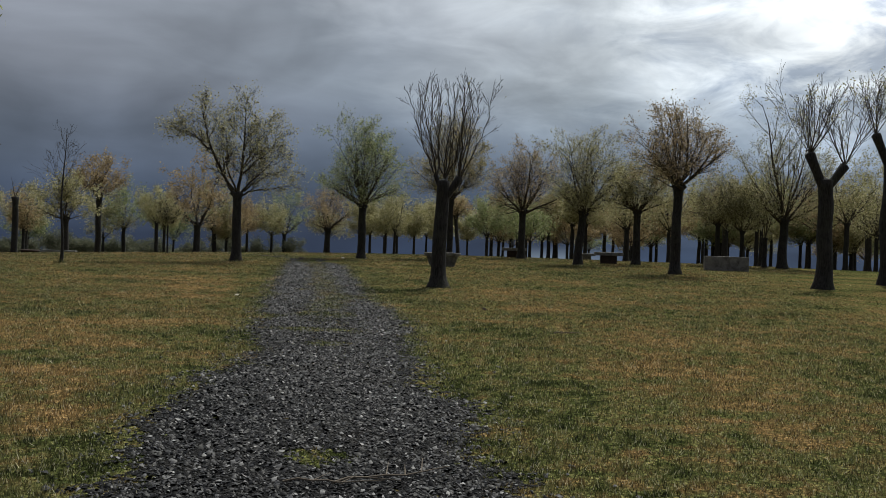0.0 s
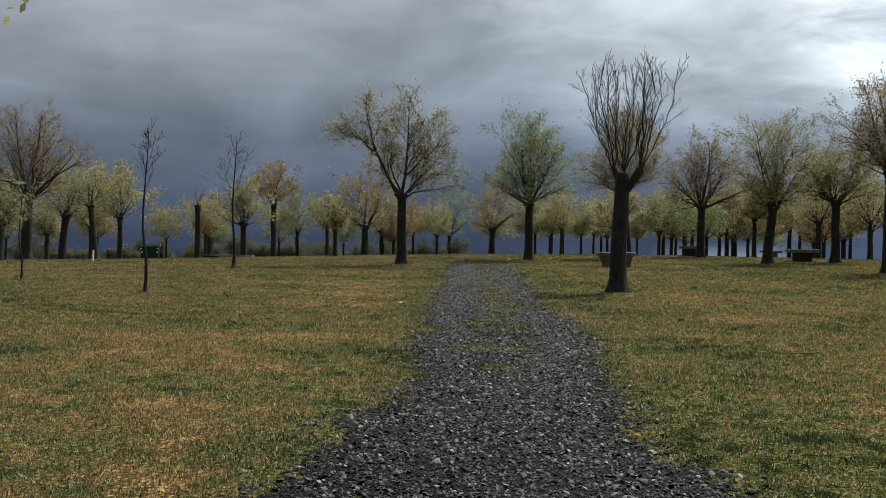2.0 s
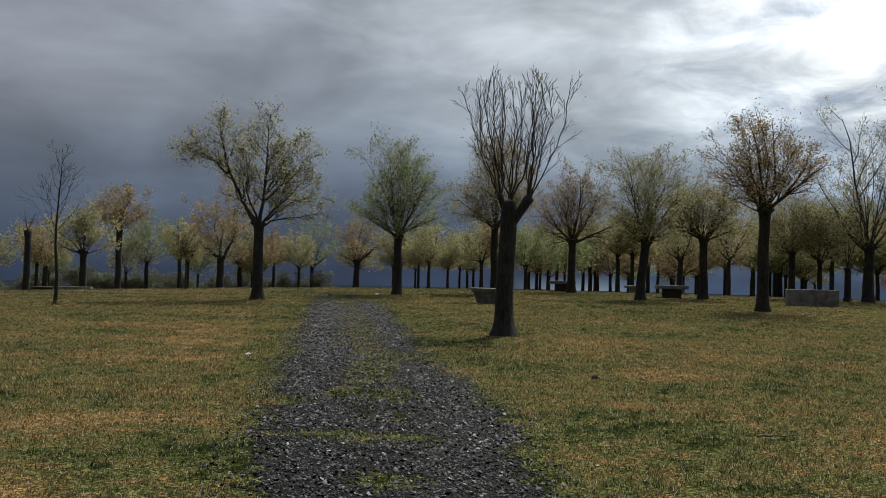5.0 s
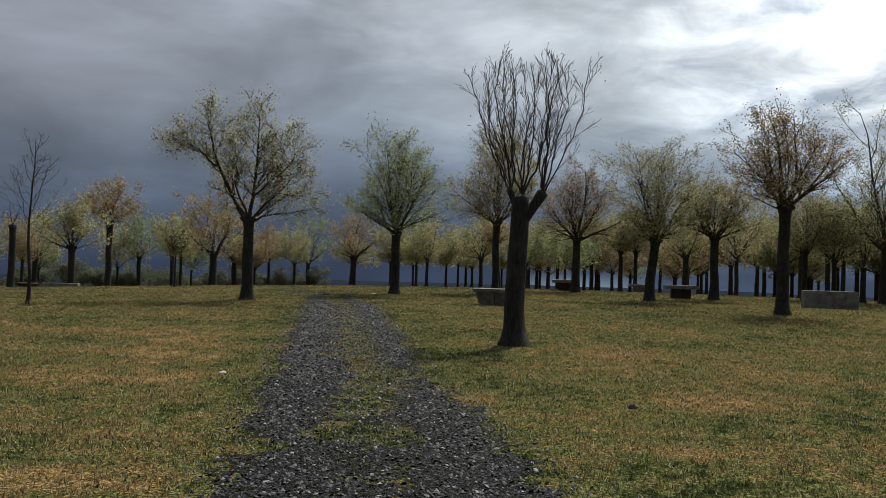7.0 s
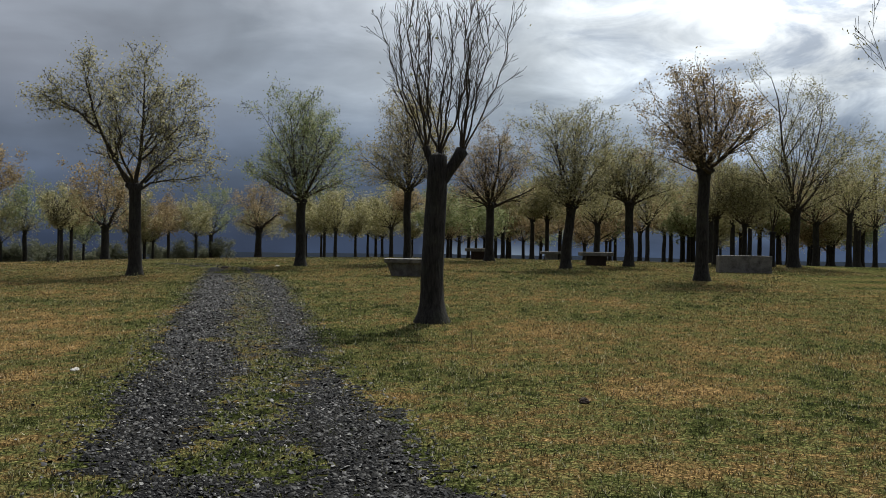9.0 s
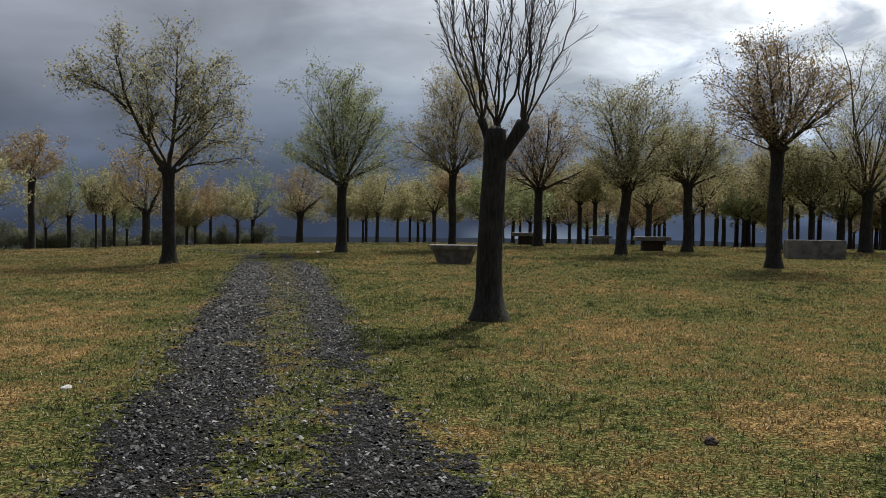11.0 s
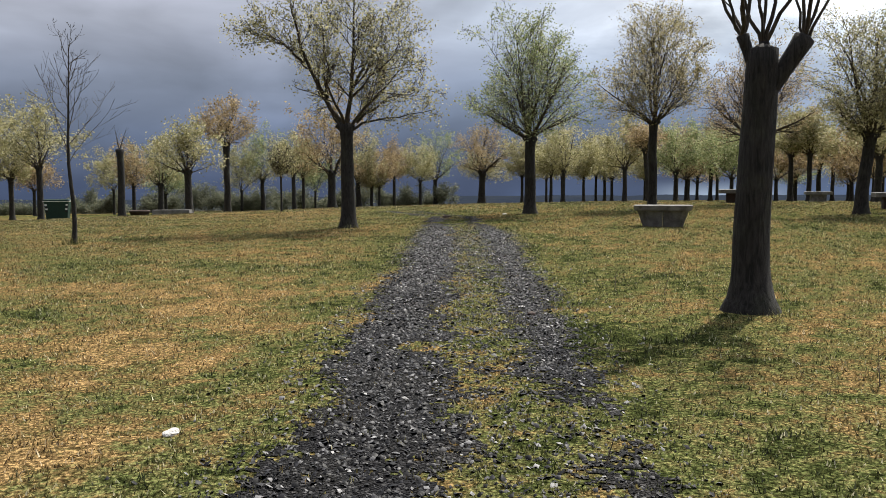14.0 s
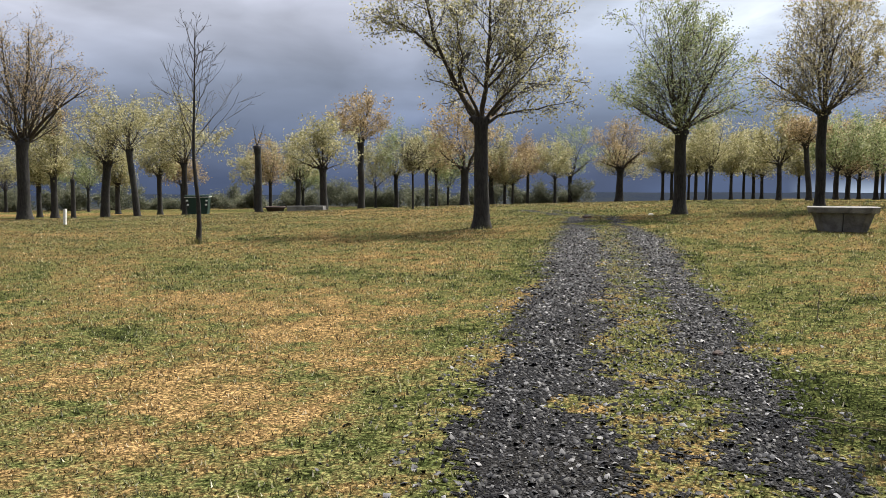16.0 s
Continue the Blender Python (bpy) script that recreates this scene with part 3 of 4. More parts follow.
def tree(x, y, trunk, tall, spread, r, kind="straw", lean=0.0):
    """One pollarded willow: bole, branches and leaves."""
    tree_count[0] += 1
    rng = random.Random(1000 + tree_count[0])
    far = math.hypot(x, y - 8)
    near = far < 55
    tint = kind if kind in ("straw", "pink", "green") else dict(A="straw", B="green", H="buff", F="straw", E="straw", pinkbig="pink", M="straw", N="straw", C="straw", tall="pink").get(kind, "straw")
    label = LOOK[tint]
    if kind in ("C", "M", "N"):
        label = "pollarded willow with a thick dark bole and bare upright shoots"
    elif kind == "A":
        label = "spreading willow with one long arching limb and sparse leaves"
    elif kind == "B":
        label = "rounded willow in pale green leaf beside the gravel track"
    elif kind == "snag":
        label = "dead standing bole, sawn off, with two thin twigs"
    elif kind == "stub":
        label = "short sawn-off willow bole with small stubs"
    top_ob = thing("dead_tree" if kind == "snag" else "willow_tree", x, y, label, "tree", group="park willows")
    verts, faces, head = trunk_mesh(rng, trunk, r, lean, 16 if far < 62 else 9, 1.0 if kind == "C" else 1.12 if kind in ("M", "N") else 1.35, 1.75 if kind == "C" else 1.5)
    verts = [Vector(v) for v in verts]
    crown = Crown(rng)
    crown.head, crown.fine = head, far < 62
    if kind == "C":
        crown.finest = 0.0045
    rise = tall - trunk
    spread *= 1.22 if near else 1.28 if far < 62 else 1.30
    top = 3 if near else 2
    starts = [(head, 1.0)]
    if kind == "C":
        s1 = stub(verts, faces, head + Vector((0.10, 0, -0.45)), Vector((0.58, 0.05, 0.81)).normalized(), 0.66, 0.115)
        s2 = stub(verts, faces, head + Vector((-0.13, 0, -0.12)), Vector((-0.35, -0.08, 0.93)).normalized(), 0.30, 0.07)
        s3 = stub(verts, faces, head + Vector((0.02, 0.08, -0.10)), Vector((0.05, 0.35, 0.93)).normalized(), 0.20, 0.06)
        starts = [(s1, 0.2), (s2, 3.0), (s3, 1.4)]
    elif kind in ("M", "N"):
        s1 = stub(verts, faces, head + Vector((-0.08, 0, -0.25)), Vector((-0.42, 0, 0.9)).normalized(), 1.25, 0.17)
        s2 = stub(verts, faces, head + Vector((0.08, 0, -0.25)), Vector((0.62, 0, 0.78)).normalized(), 0.95, 0.16)
        starts = [(s1, 1.0), (s2, 1.0)]
    elif kind in ("snag", "stub"):
        for k in range(2 if kind == "snag" else 4):
            a = rng.uniform(0, 6.28) if kind == "stub" else 3.14 * k
            crown.limb(head, Vector((math.cos(a) * 0.35, math.sin(a) * 0.35, 1)), rise * rng.uniform(1.25, 1.5), r * 0.2, 0, 0.0, 0.05, 2, 1)
            crown.flush("limb", top_ob)
    else:
        for k in range(rng.randint(3, 5)):
            a = 6.28 * k / 4 + rng.uniform(-0.4, 0.4)
            stub(verts, faces, head + Vector((0, 0, -0.25)), Vector((math.cos(a), math.sin(a), 0.9)).normalized(), r * rng.uniform(1.2, 1.9), r * rng.uniform(0.38, 0.52))
    part_mesh("trunk", mesh_from("trunk", verts, faces, BARK, True), top_ob)
    if kind == "A":
        # limbs as (across, along the view, up) from the head, then thickness, side shoots and their length
        turn = Euler((0, 0, radians(22))).to_matrix()
        for pts, thick, kids, long in (
                (((0, 0, -0.2), (-0.65, 0.2, 0.95), (-1.35, 0.3, 2.2), (-1.6, 0.2, 3.3), (-1.65, 0.1, 4.2)), 0.085, 15, 1.6),
                (((-1.25, 0.3, 2.0), (-2.0, 0.0, 2.6), (-2.9, -0.2, 2.95)), 0.045, 11, 1.4),
                (((0, 0, -0.2), (0.18, -0.1, 1.3), (0.24, 0.1, 2.8), (0.3, 0.0, 4.4)), 0.085, 17, 1.5),
                (((0.2, 0, 1.2), (0.8, 0.4, 2.2), (1.25, 0.5, 3.5)), 0.05, 12, 1.4),
                (((0.05, 0, -0.2), (0.9, -0.3, 0.8), (1.9, -0.4, 1.9)), 0.06, 13, 1.5),
                (((0.05, 0, -0.25), (0.7, 0.2, 0.15), (1.7, 0.4, 0.25), (2.9, 0.5, 0.55)), 0.05, 8, 0.7),
                (((0.05, 0, -0.2), (0.7, 0.9, 0.9), (1.1, 1.8, 2.2)), 0.055, 10, 1.2),
                (((0, 0, -0.2), (-0.5, -0.9, 1.2), (-0.6, -1.7, 2.6)), 0.055, 10, 1.2),
                (((0, 0, -0.2), (-0.9, 0.9, 1.1), (-1.2, 1.9, 2.4)), 0.05, 9, 1.1),
                (((-0.6, 0.2, 0.9), (-0.7, 0.5, 2.2), (-0.75, 0.6, 3.6)), 0.045, 10, 1.4),
                (((0.2, 0, 0.9), (1.1, -0.6, 1.7), (2.0, -0.8, 2.9)), 0.045, 11, 1.5),
                (((0.3, 0.1, 0.1), (1.3, 0.7, 0.9), (2.5, 0.9, 1.35)), 0.045, 11, 1.3)):
            crown.bough([head + turn @ Vector(p) for p in pts], thick, kids, long)
            crown.flush("limb", top_ob)
    elif kind == "C":
        # few stout shoots that swing out and then turn upright
        for p, facing in starts:
            for k in range(6):
                a = facing + (-1.5, -0.8, -0.2, 0.4, 1.0, 1.6)[k] + rng.uniform(-0.25, 0.25)
                out, high = rng.uniform(0.15, 1.12) * (1.3 if facing > 2 else 0.8), rise * rng.uniform(0.80, 1.0)
                side = Vector((math.cos(a), math.sin(a), 0)) * out
                pts = [p - Vector((0, 0, 0.06))] + [p + side * f + Vector((rng.gauss(0, 0.05), rng.gauss(0, 0.05), high * g)) for f, g in ((0.36, 0.16), (0.72, 0.38), (0.96, 0.64), (1.05, 0.94 - 0.12 * out))]
                crown.bough(pts, rng.uniform(0.015, 0.029), 13, 0.75, 0.42, 2, 0.018)
                crown.flush("limb", top_ob)
    elif kind in ("M", "N"):
        for p, share in starts:
            for k in range(8):
                a, tilt = 2.4 * k + rng.uniform(-0.5, 0.5), rng.uniform(0.08, 0.88)
                d = Vector((math.cos(a) * math.sin(tilt), math.sin(a) * math.sin(tilt), math.cos(tilt)))
                crown.limb(p, d, min(tall - p.z + 0.3, rise) * rng.uniform(0.55, 0.82) * (1 - 0.06 * tilt), rng.uniform(0.013, 0.030), 0, 0.10, 0.06, 6, 2, 0.65, 0.16)
                crown.flush("limb", top_ob)
    elif kind not in ("snag", "stub"):
        many = 26 if near else 18
        half = rise * 0.5
        for k in range(many):
            # a few stout boughs among many thin shoots fan out of the pollard head
            stout = k % 4 == 1
            a = 2.4 * k + rng.uniform(-0.5, 0.5)
            tilt = 1.24 * ((k + 0.3) / many) ** 0.72 * rng.uniform(0.85, 1.05)
            d = Vector((math.cos(a) * math.sin(tilt), math.sin(a) * math.sin(tilt), math.cos(tilt)))
            reach = (2 * math.cos(tilt) / half) / ((math.sin(tilt) / spread) ** 2 + (math.cos(tilt) / half) ** 2)
            reach = max(reach, 0.58 * spread)
            crown.limb(head + Vector((rng.gauss(0, r * 0.4), rng.gauss(0, r * 0.4), -0.12)), d, reach * rng.uniform(0.74, 0.98), r * (rng.uniform(0.24, 0.36) if stout else rng.uniform(0.08, 0.16)), 0, 0.03, 0.12, 6 if near else 4, top, 0.85, 0.16)
            crown.flush("limb", top_ob)
    if kind not in ("snag", "stub"):
        volume = spread * spread * rise
        many = int(min(19000 if near else 5600, 1700 + (850 if near else 280) * volume))
        if kind in ("M", "N"):
            many = 500
        if tint == "pink" and near:
            many = int(many * 0.68)
        if kind == "A":
            many = 17000
        if kind == "C":
            many = 36
        corners = 4 if near else 3
        leaves = crown.leaves(many, (0.073 if kind == "A" else 0.078) if near else 0.120 if far < 75 else 0.17, corners, 0.20 if kind == "A" else 0.15 if near else 0.20)
        part_mesh("crown", mesh_from("crown", leaves, np.arange(len(leaves)).reshape(-1, corners), LEAF[tint]), top_ob)
    return top_ob


def sapling(x, y, tall, r, fork, twiggy, upright=0.9, reach=0.36):
    """A thin young tree, still bare."""
    tree_count[0] += 1
    rng = random.Random(1000 + tree_count[0])
    ob = thing("young_tree", x, y, "thin bare sapling standing alone on the lawn", "tree", group="saplings")
    crown = Crown(rng, 0.004)
    pts = [Vector((0.10 * math.sin(k * 0.9) * k / 8, 0.05 * math.sin(k * 1.3), -0.1 + (tall * 0.97 + 0.1) * k / 10)) for k in range(11)]
    verts, faces = [], []
    tube(verts, faces, pts, [r * (1.2 if k == 0 else 0.95 - 0.088 * k) for k in range(11)], 8)
    part_mesh("trunk", mesh_from("trunk", [v[:] for v in verts], faces, BARK, True), ob)
    for k in range(twiggy):
        f = fork + (0.97 - fork) * k / twiggy
        p = pts[int(f * 10)].lerp(pts[min(10, int(f * 10) + 1)], f * 10 % 1)
        a = 2.4 * k
        crown.limb(p, Vector((math.cos(a), math.sin(a), upright * rng.uniform(0.6, 1.5))), (tall * reach * (1.12 - f) + 0.2) * rng.uniform(0.55, 1.4), r * 0.15, 0, 0.05, 0.12, 4, 2, 0.9)
        crown.flush("limb", ob)
    return ob


tree(-12.9, 39.0, 3.29, 8.36, 2.82, 0.237, "A")
tree(-8.6, 48.0, 3.13, 8.27, 2.40, 0.240, "B")
tree(-1.7, 24.9, 3.15, 6.51, 1.38, 0.222, "C", 0.08)
tree(-3.9, 52.8, 3.93, 9.47, 2.46, 0.205, "H")
tree(0.6, 57.6, 3.26, 8.09, 2.42, 0.257, "pink")
tree(3.9, 48.6, 3.00, 8.49, 1.79, 0.238, "F", 0.24)
tree(7.7, 52.7, 3.32, 6.88, 1.98, 0.237, "straw")
tree(7.9, 40.3, 4.13, 8.1, 2.3, 0.242, "pinkbig")
tree(17.0, 54.5, 3.06, 11.06, 2.67, 0.285, "E")
tree(11.6, 31.7, 3.93, 8.43, 1.23, 0.287, "M")
tree(15.6, 36.1, 5.24, 9.18, 1.39, 0.278, "N")
tree(-39.4, 44.1, 3.90, 10.03, 3.06, 0.306, "pink")
tree(-64.5, 65.0, 3.12, 8.89, 1.44, 0.216, "straw")
tree(-60.7, 63.4, 3.50, 9.25, 1.93, 0.276, "straw")
tree(-56.9, 62.0, 3.04, 3.83, 0.44, 0.176, "stub")
tree(-48.9, 57.7, 3.92, 8.61, 1.95, 0.312, "straw", 0.47)
tree(-66.9, 75.8, 2.99, 8.26, 1.39, 0.249, "straw")
tree(-44.1, 56.0, 4.57, 8.78, 2.12, 0.219, "straw", -0.55)
tree(-59.3, 73.6, 3.63, 9.07, 1.87, 0.233, "straw")
tree(-52.7, 69.7, 4.38, 10.32, 2.85, 0.261, "straw")
tree(-38.9, 61.8, 4.63, 5.87, 0.39, 0.251, "snag")
tree(-39.5, 63.9, 2.38, 5.59, 1.04, 0.140, "pink")
tree(-58.7, 94.4, 3.35, 9.16, 2.58, 0.323, "straw")
tree(-42.2, 74.7, 3.74, 8.16, 2.66, 0.333, "straw")
tree(-42.8, 81.8, 6.40, 11.00, 2.30, 0.312, "tall")
tree(-50.8, 103.2, 4.04, 10.26, 3.11, 0.270, "green")
tree(-22.9, 53.8, 2.03, 3.91, 0.58, 0.058, "straw")
tree(-42.3, 94.3, 4.18, 8.35, 2.09, 0.238, "straw")
tree(-43.3, 98.7, 4.06, 8.13, 1.57, 0.188, "straw")
tree(-30.8, 78.2, 3.02, 10.20, 2.87, 0.347, "pink")
tree(-40.8, 108.7, 3.80, 11.62, 2.86, 0.340, "straw")
tree(-39.3, 109.3, 2.70, 7.12, 1.70, 0.204, "straw")
tree(-38.7, 115.9, 4.19, 9.22, 2.01, 0.216, "pink")
tree(-38.0, 132.0, 4.03, 13.00, 3.10, 0.326, "green")
tree(-27.0, 115.9, 3.92, 11.44, 3.56, 0.45, "pink")
tree(-21.6, 114.4, 3.31, 8.91, 1.98, 0.198, "straw")
tree(-20.6, 114.5, 3.28, 8.54, 1.97, 0.197, "straw")
tree(-14.2, 89.6, 2.67, 6.79, 1.45, 0.145, "straw")
tree(-16.3, 111.3, 3.06, 8.06, 1.75, 0.156, "straw")
tree(-11.9, 81.3, 2.57, 7.05, 1.96, 0.149, "straw")
tree(-12.5, 100.3, 2.67, 7.03, 1.42, 0.164, "straw")
tree(-12.8, 115.6, 3.08, 8.21, 1.79, 0.160, "straw")
tree(-11.7, 114.8, 3.35, 8.73, 1.90, 0.190, "straw")
tree(-10.6, 111.7, 2.62, 7.81, 1.71, 0.183, "straw")
tree(-7.3, 84.6, 2.79, 7.56, 2.00, 0.195, "straw")
tree(-7.1, 116.0, 2.67, 7.05, 1.57, 0.157, "straw")
tree(-4.8, 70.8, 3.44, 5.32, 1.20, 0.171, "pink", -0.27)
tree(-3.4, 107.3, 3.54, 7.76, 1.97, 0.225, "straw")
tree(-2.1, 116.0, 2.92, 8.12, 2.14, 0.184, "straw")
tree(-1.1, 116.0, 2.91, 7.79, 2.13, 0.183, "straw")
tree(-0.0, 102.0, 3.31, 8.25, 2.60, 0.208, "straw")
tree(1.1, 115.9, 3.80, 8.32, 2.11, 0.181, "straw")
tree(3.7, 100.0, 3.70, 8.99, 2.05, 0.235, "straw")
tree(4.9, 107.6, 3.71, 9.45, 2.23, 0.223, "straw")
tree(5.7, 86.6, 3.70, 7.91, 1.98, 0.223, "straw")
tree(7.0, 85.9, 3.79, 7.60, 2.05, 0.196, "straw")
tree(11.4, 111.9, 3.99, 8.62, 2.31, 0.265, "green")
tree(12.0, 106.8, 3.82, 7.89, 2.19, 0.188, "straw")
tree(9.8, 75.1, 3.03, 6.55, 1.86, 0.248, "straw")
tree(18.0, 110.7, 4.08, 9.59, 2.27, 0.195, "straw")
tree(23.6, 109.4, 3.83, 7.01, 1.78, 0.191, "straw")
tree(22.0, 99.9, 3.60, 7.49, 2.29, 0.229, "straw")
tree(25.8, 108.8, 3.55, 7.33, 1.89, 0.189, "straw")
tree(21.3, 89.0, 3.62, 6.37, 1.25, 0.250, "stub")
tree(16.8, 68.6, 3.46, 6.92, 2.19, 0.255, "pink")
tree(13.5, 56.8, 2.77, 6.48, 1.61, 0.161, "straw")
tree(15.0, 56.4, 2.33, 5.84, 1.59, 0.144, "straw")
tree(16.1, 55.2, 1.89, 4.21, 0.37, 0.155, "stub")
tree(32.0, 95.5, 3.70, 9.32, 2.50, 0.250, "straw")
tree(24.1, 63.3, 3.47, 8.61, 2.05, 0.185, "straw")
tree(30.6, 75.8, 3.56, 9.46, 2.46, 0.295, "straw")
tree(23.3, 83.6, 3.83, 9.59, 2.20, 0.220, "straw")
tree(20.9, 98.5, 3.36, 9.23, 2.61, 0.228, "straw")
tree(28.4, 96.6, 3.27, 8.67, 2.22, 0.190, "straw")
tree(36.4, 94.0, 3.53, 9.33, 2.44, 0.214, "green")
tree(-36.1, 38.7, 1.79, 4.56, 1.23, 0.154, "straw")
far_rng = random.Random(31)
for k in range(20):
    row, col = divmod(k, 10)
    tree(14 + 5.0 * col + 3 * row + far_rng.uniform(-1.5, 1.5), 72 + 17 * row - 1.0 * col + far_rng.uniform(-3, 3), far_rng.uniform(2.6, 3.4), far_rng.uniform(7.0, 9.5), far_rng.uniform(2.2, 3.0), far_rng.uniform(0.15, 0.24), far_rng.choice(("straw", "straw", "pink", "green")))
for k in range(12):
    tree(-96 + 7.0 * k + far_rng.uniform(-2, 2), 84 + 3.2 * k + far_rng.uniform(-4, 4), far_rng.uniform(2.4, 3.2), far_rng.uniform(6.5, 8.5), far_rng.uniform(2.2, 3.0), far_rng.uniform(0.14, 0.22), far_rng.choice(("straw", "straw", "green", "pink")))
for k in range(30):
    x, y = -4 + 1.75 * k + far_rng.uniform(-0.8, 0.8), far_rng.uniform(82, 128)
    tree(x, y, far_rng.uniform(1.9, 2.7), far_rng.uniform(6.5, 8.8), far_rng.uniform(2.0, 2.7), far_rng.uniform(0.15, 0.22), far_rng.choice(("straw", "straw", "pink", "green")))
sapling(-12.2, 19.1, 4.1, 0.045, 0.62, 12, 1.6, 0.2)
sapling(-17.6, 32.0, 5.5, 0.07, 0.40, 20, 0.9, 0.44)
sapling(-18.9, 22.3, 3.3, 0.035, 0.6, 6, 1.5)


def leafy_sapling(x, y):
    """A small tree in pale leaf whose low boughs hang over the lawn."""
    rng = random.Random(4321)
    ob = thing("young_tree", x, y, "young tree with pale fresh leaves on low boughs", "tree", group="saplings")
    verts, faces = [], []
    pts = [Vector((0.03 * math.sin(k), 0.03 * math.cos(2 * k), -0.1 + 0.36 * k)) for k in range(9)]
    tube(verts, faces, pts, [0.05 * (1 - 0.09 * k) for k in range(9)], 9)
    part_mesh("trunk", mesh_from("trunk", [v[:] for v in verts], faces, BARK, True), ob)
    crown = Crown(rng)
    crown.head = Vector((0, 0, 1.6))
    for k, (z, a, ln) in enumerate(((1.32, 0.84, 0.85), (1.7, 0.70, 0.60), (2.25, 0.84, 1.0), (1.5, 2.9, 0.8), (1.9, 4.2, 0.9), (2.4, 5.3, 0.8), (2.6, 2.0, 0.8), (2.1, 3.6, 0.8))):
        crown.limb(Vector((0, 0, z)), Vector((math.cos(a), math.sin(a), 0.42 if k != 0 else 0.1)), ln * 0.85, 0.007, 0, 0.04, 0.06, 4, 1, 0.6)
        crown.flush("bough", ob)
    leaves = crown.leaves(520, 0.045)
    part_mesh("crown", mesh_from("crown", leaves, np.arange(len(leaves)).reshape(-1, 4), LEAF["green"]), ob)
    return ob


leafy_sapling(-3.27, 4.8)


# ---- shrubs along the far edge ----
def shrub(x, y, wide, tall):
    tree_count[0] += 1
    rng = random.Random(1000 + tree_count[0])
    ob = thing("shrub", x, y, "grey-green shrub in the ragged far hedge", "shrub", group="far hedge")
    crown = Crown(rng)
    crown.fine = False
    for k in range(7):
        a, tilt = rng.uniform(0, 6.28), rng.uniform(0.1, 1.1)
        crown.limb(Vector((rng.gauss(0, wide * 0.2), rng.gauss(0, 0.3), -0.1)), Vector((math.cos(a) * math.sin(tilt), math.sin(a) * math.sin(tilt), math.cos(tilt))), min(tall, 1.2 * wide) * rng.uniform(0.7, 1.05), 0.03, 0, 0.03, 0.2, 5, 1)
        crown.flush("stem", ob)
    leaves = crown.leaves(int(1300 + 220 * wide * tall), 0.19, 3, 0.22)
    part_mesh("foliage", mesh_from("foliage", leaves, np.arange(len(leaves)).reshape(-1, 3), LEAF["olive"]), ob)
    return ob


hedge_rng = random.Random(77)
for k in range(56):
    f = k / 55
    shrub(-112 + 74 * f + hedge_rng.uniform(-1, 1), 80 + 54 * f + hedge_rng.uniform(-3, 3), hedge_rng.uniform(1.6, 3.6), 1.4 + 4.2 * hedge_rng.random() ** 1.6)


# ---- picnic tables, troughs, container ----
def prism(outline_low, outline_high, z0, z1, bevel=0.02):
    """A solid between two outlines of equally many corners."""
    bm = bmesh.new()
    low = [bm.verts.new((x, y, z0)) for x, y in outline_low]
    high = [bm.verts.new((x, y, z1)) for x, y in outline_high]
    bm.faces.new(low[::-1])
    bm.faces.new(high)
    for k in range(len(low)):
        m = (k + 1) % len(low)
        bm.faces.new((low[k], low[m], high[m], high[k]))
    if bevel:
        bmesh.ops.bevel(bm, geom=list(bm.edges), offset=bevel, segments=2, affect="EDGES", profile=0.6)
    return bm


def clipped(hx, hy, cut):
    return [(-hx + cut, -hy), (hx - cut, -hy), (hx, -hy + cut), (hx, hy - cut), (hx - cut, hy), (-hx + cut, hy), (-hx, hy - cut), (-hx, -hy + cut)]


def stone_table(x, y, rz=0.0):
    """A clipped slab on a trough-like base of two cracked halves that narrow to the foot."""
    ob = thing("stone_picnic_table", x, y, "weathered pale concrete picnic table on a tapered base", "table", rz, "picnic tables")
    part("tabletop", prism(clipped(0.84, 0.50, 0.20), clipped(0.88, 0.53, 0.20), 0.50, 0.66, 0.022), CONCRETE, ob)
    for sx in (-1, 1):
        inner, out_hi, out_lo = 0.008 * sx, 0.76 * sx, 0.58 * sx
        hi = [(inner, -0.40), (out_hi - 0.18 * sx, -0.40), (out_hi, -0.22), (out_hi, 0.22), (out_hi - 0.18 * sx, 0.40), (inner, 0.40)]
        lo = [(inner, -0.28), (out_lo - 0.18 * sx, -0.28), (out_lo, -0.14), (out_lo, 0.14), (out_lo - 0.18 * sx, 0.28), (inner, 0.28)]
        if sx < 0:
            hi, lo = hi[::-1], lo[::-1]
        part("base_half", prism(lo, hi, -0.03, 0.497, 0.016), CONCRETE, ob, "cracked stained concrete base half")
    return ob


def pedestal_table(x, y, rz=0.0, dark=True):
    ob = thing("stone_picnic_table", x, y, "flat stone picnic table on a dark block pedestal", "table", rz, "picnic tables")
    part("tabletop", block(1.75, 0.95, 0.20, (0, 0, 0.50), 0.02), CONCRETE, ob)
    part("pedestal", block(1.0, 0.6, 0.51, (0, 0, -0.01), 0.02), DARK_STONE if dark else CONCRETE, ob)
    return ob


def trough(x, y, rz=0.0, sx=2.3, label="long pale grey concrete trough standing on the lawn", tall=0.80):
    """An open box of cast concrete with four walls and a floor."""
    ob = thing("concrete_trough", x, y, label, "trough", rz)
    part("floor_slab", block(sx - 0.02, 0.86, 0.15, (0, 0, -0.02), 0.01), CONCRETE, ob)
    for s in (-1, 1):
        part("long_wall", block(sx, 0.12, tall, (0, s * 0.40, -0.02), 0.02), CONCRETE, ob)
        part("end_wall", block(0.12, 0.675, tall - 0.01, (s * (sx / 2 - 0.065), 0, -0.02), 0.02), CONCRETE, ob)
    return ob


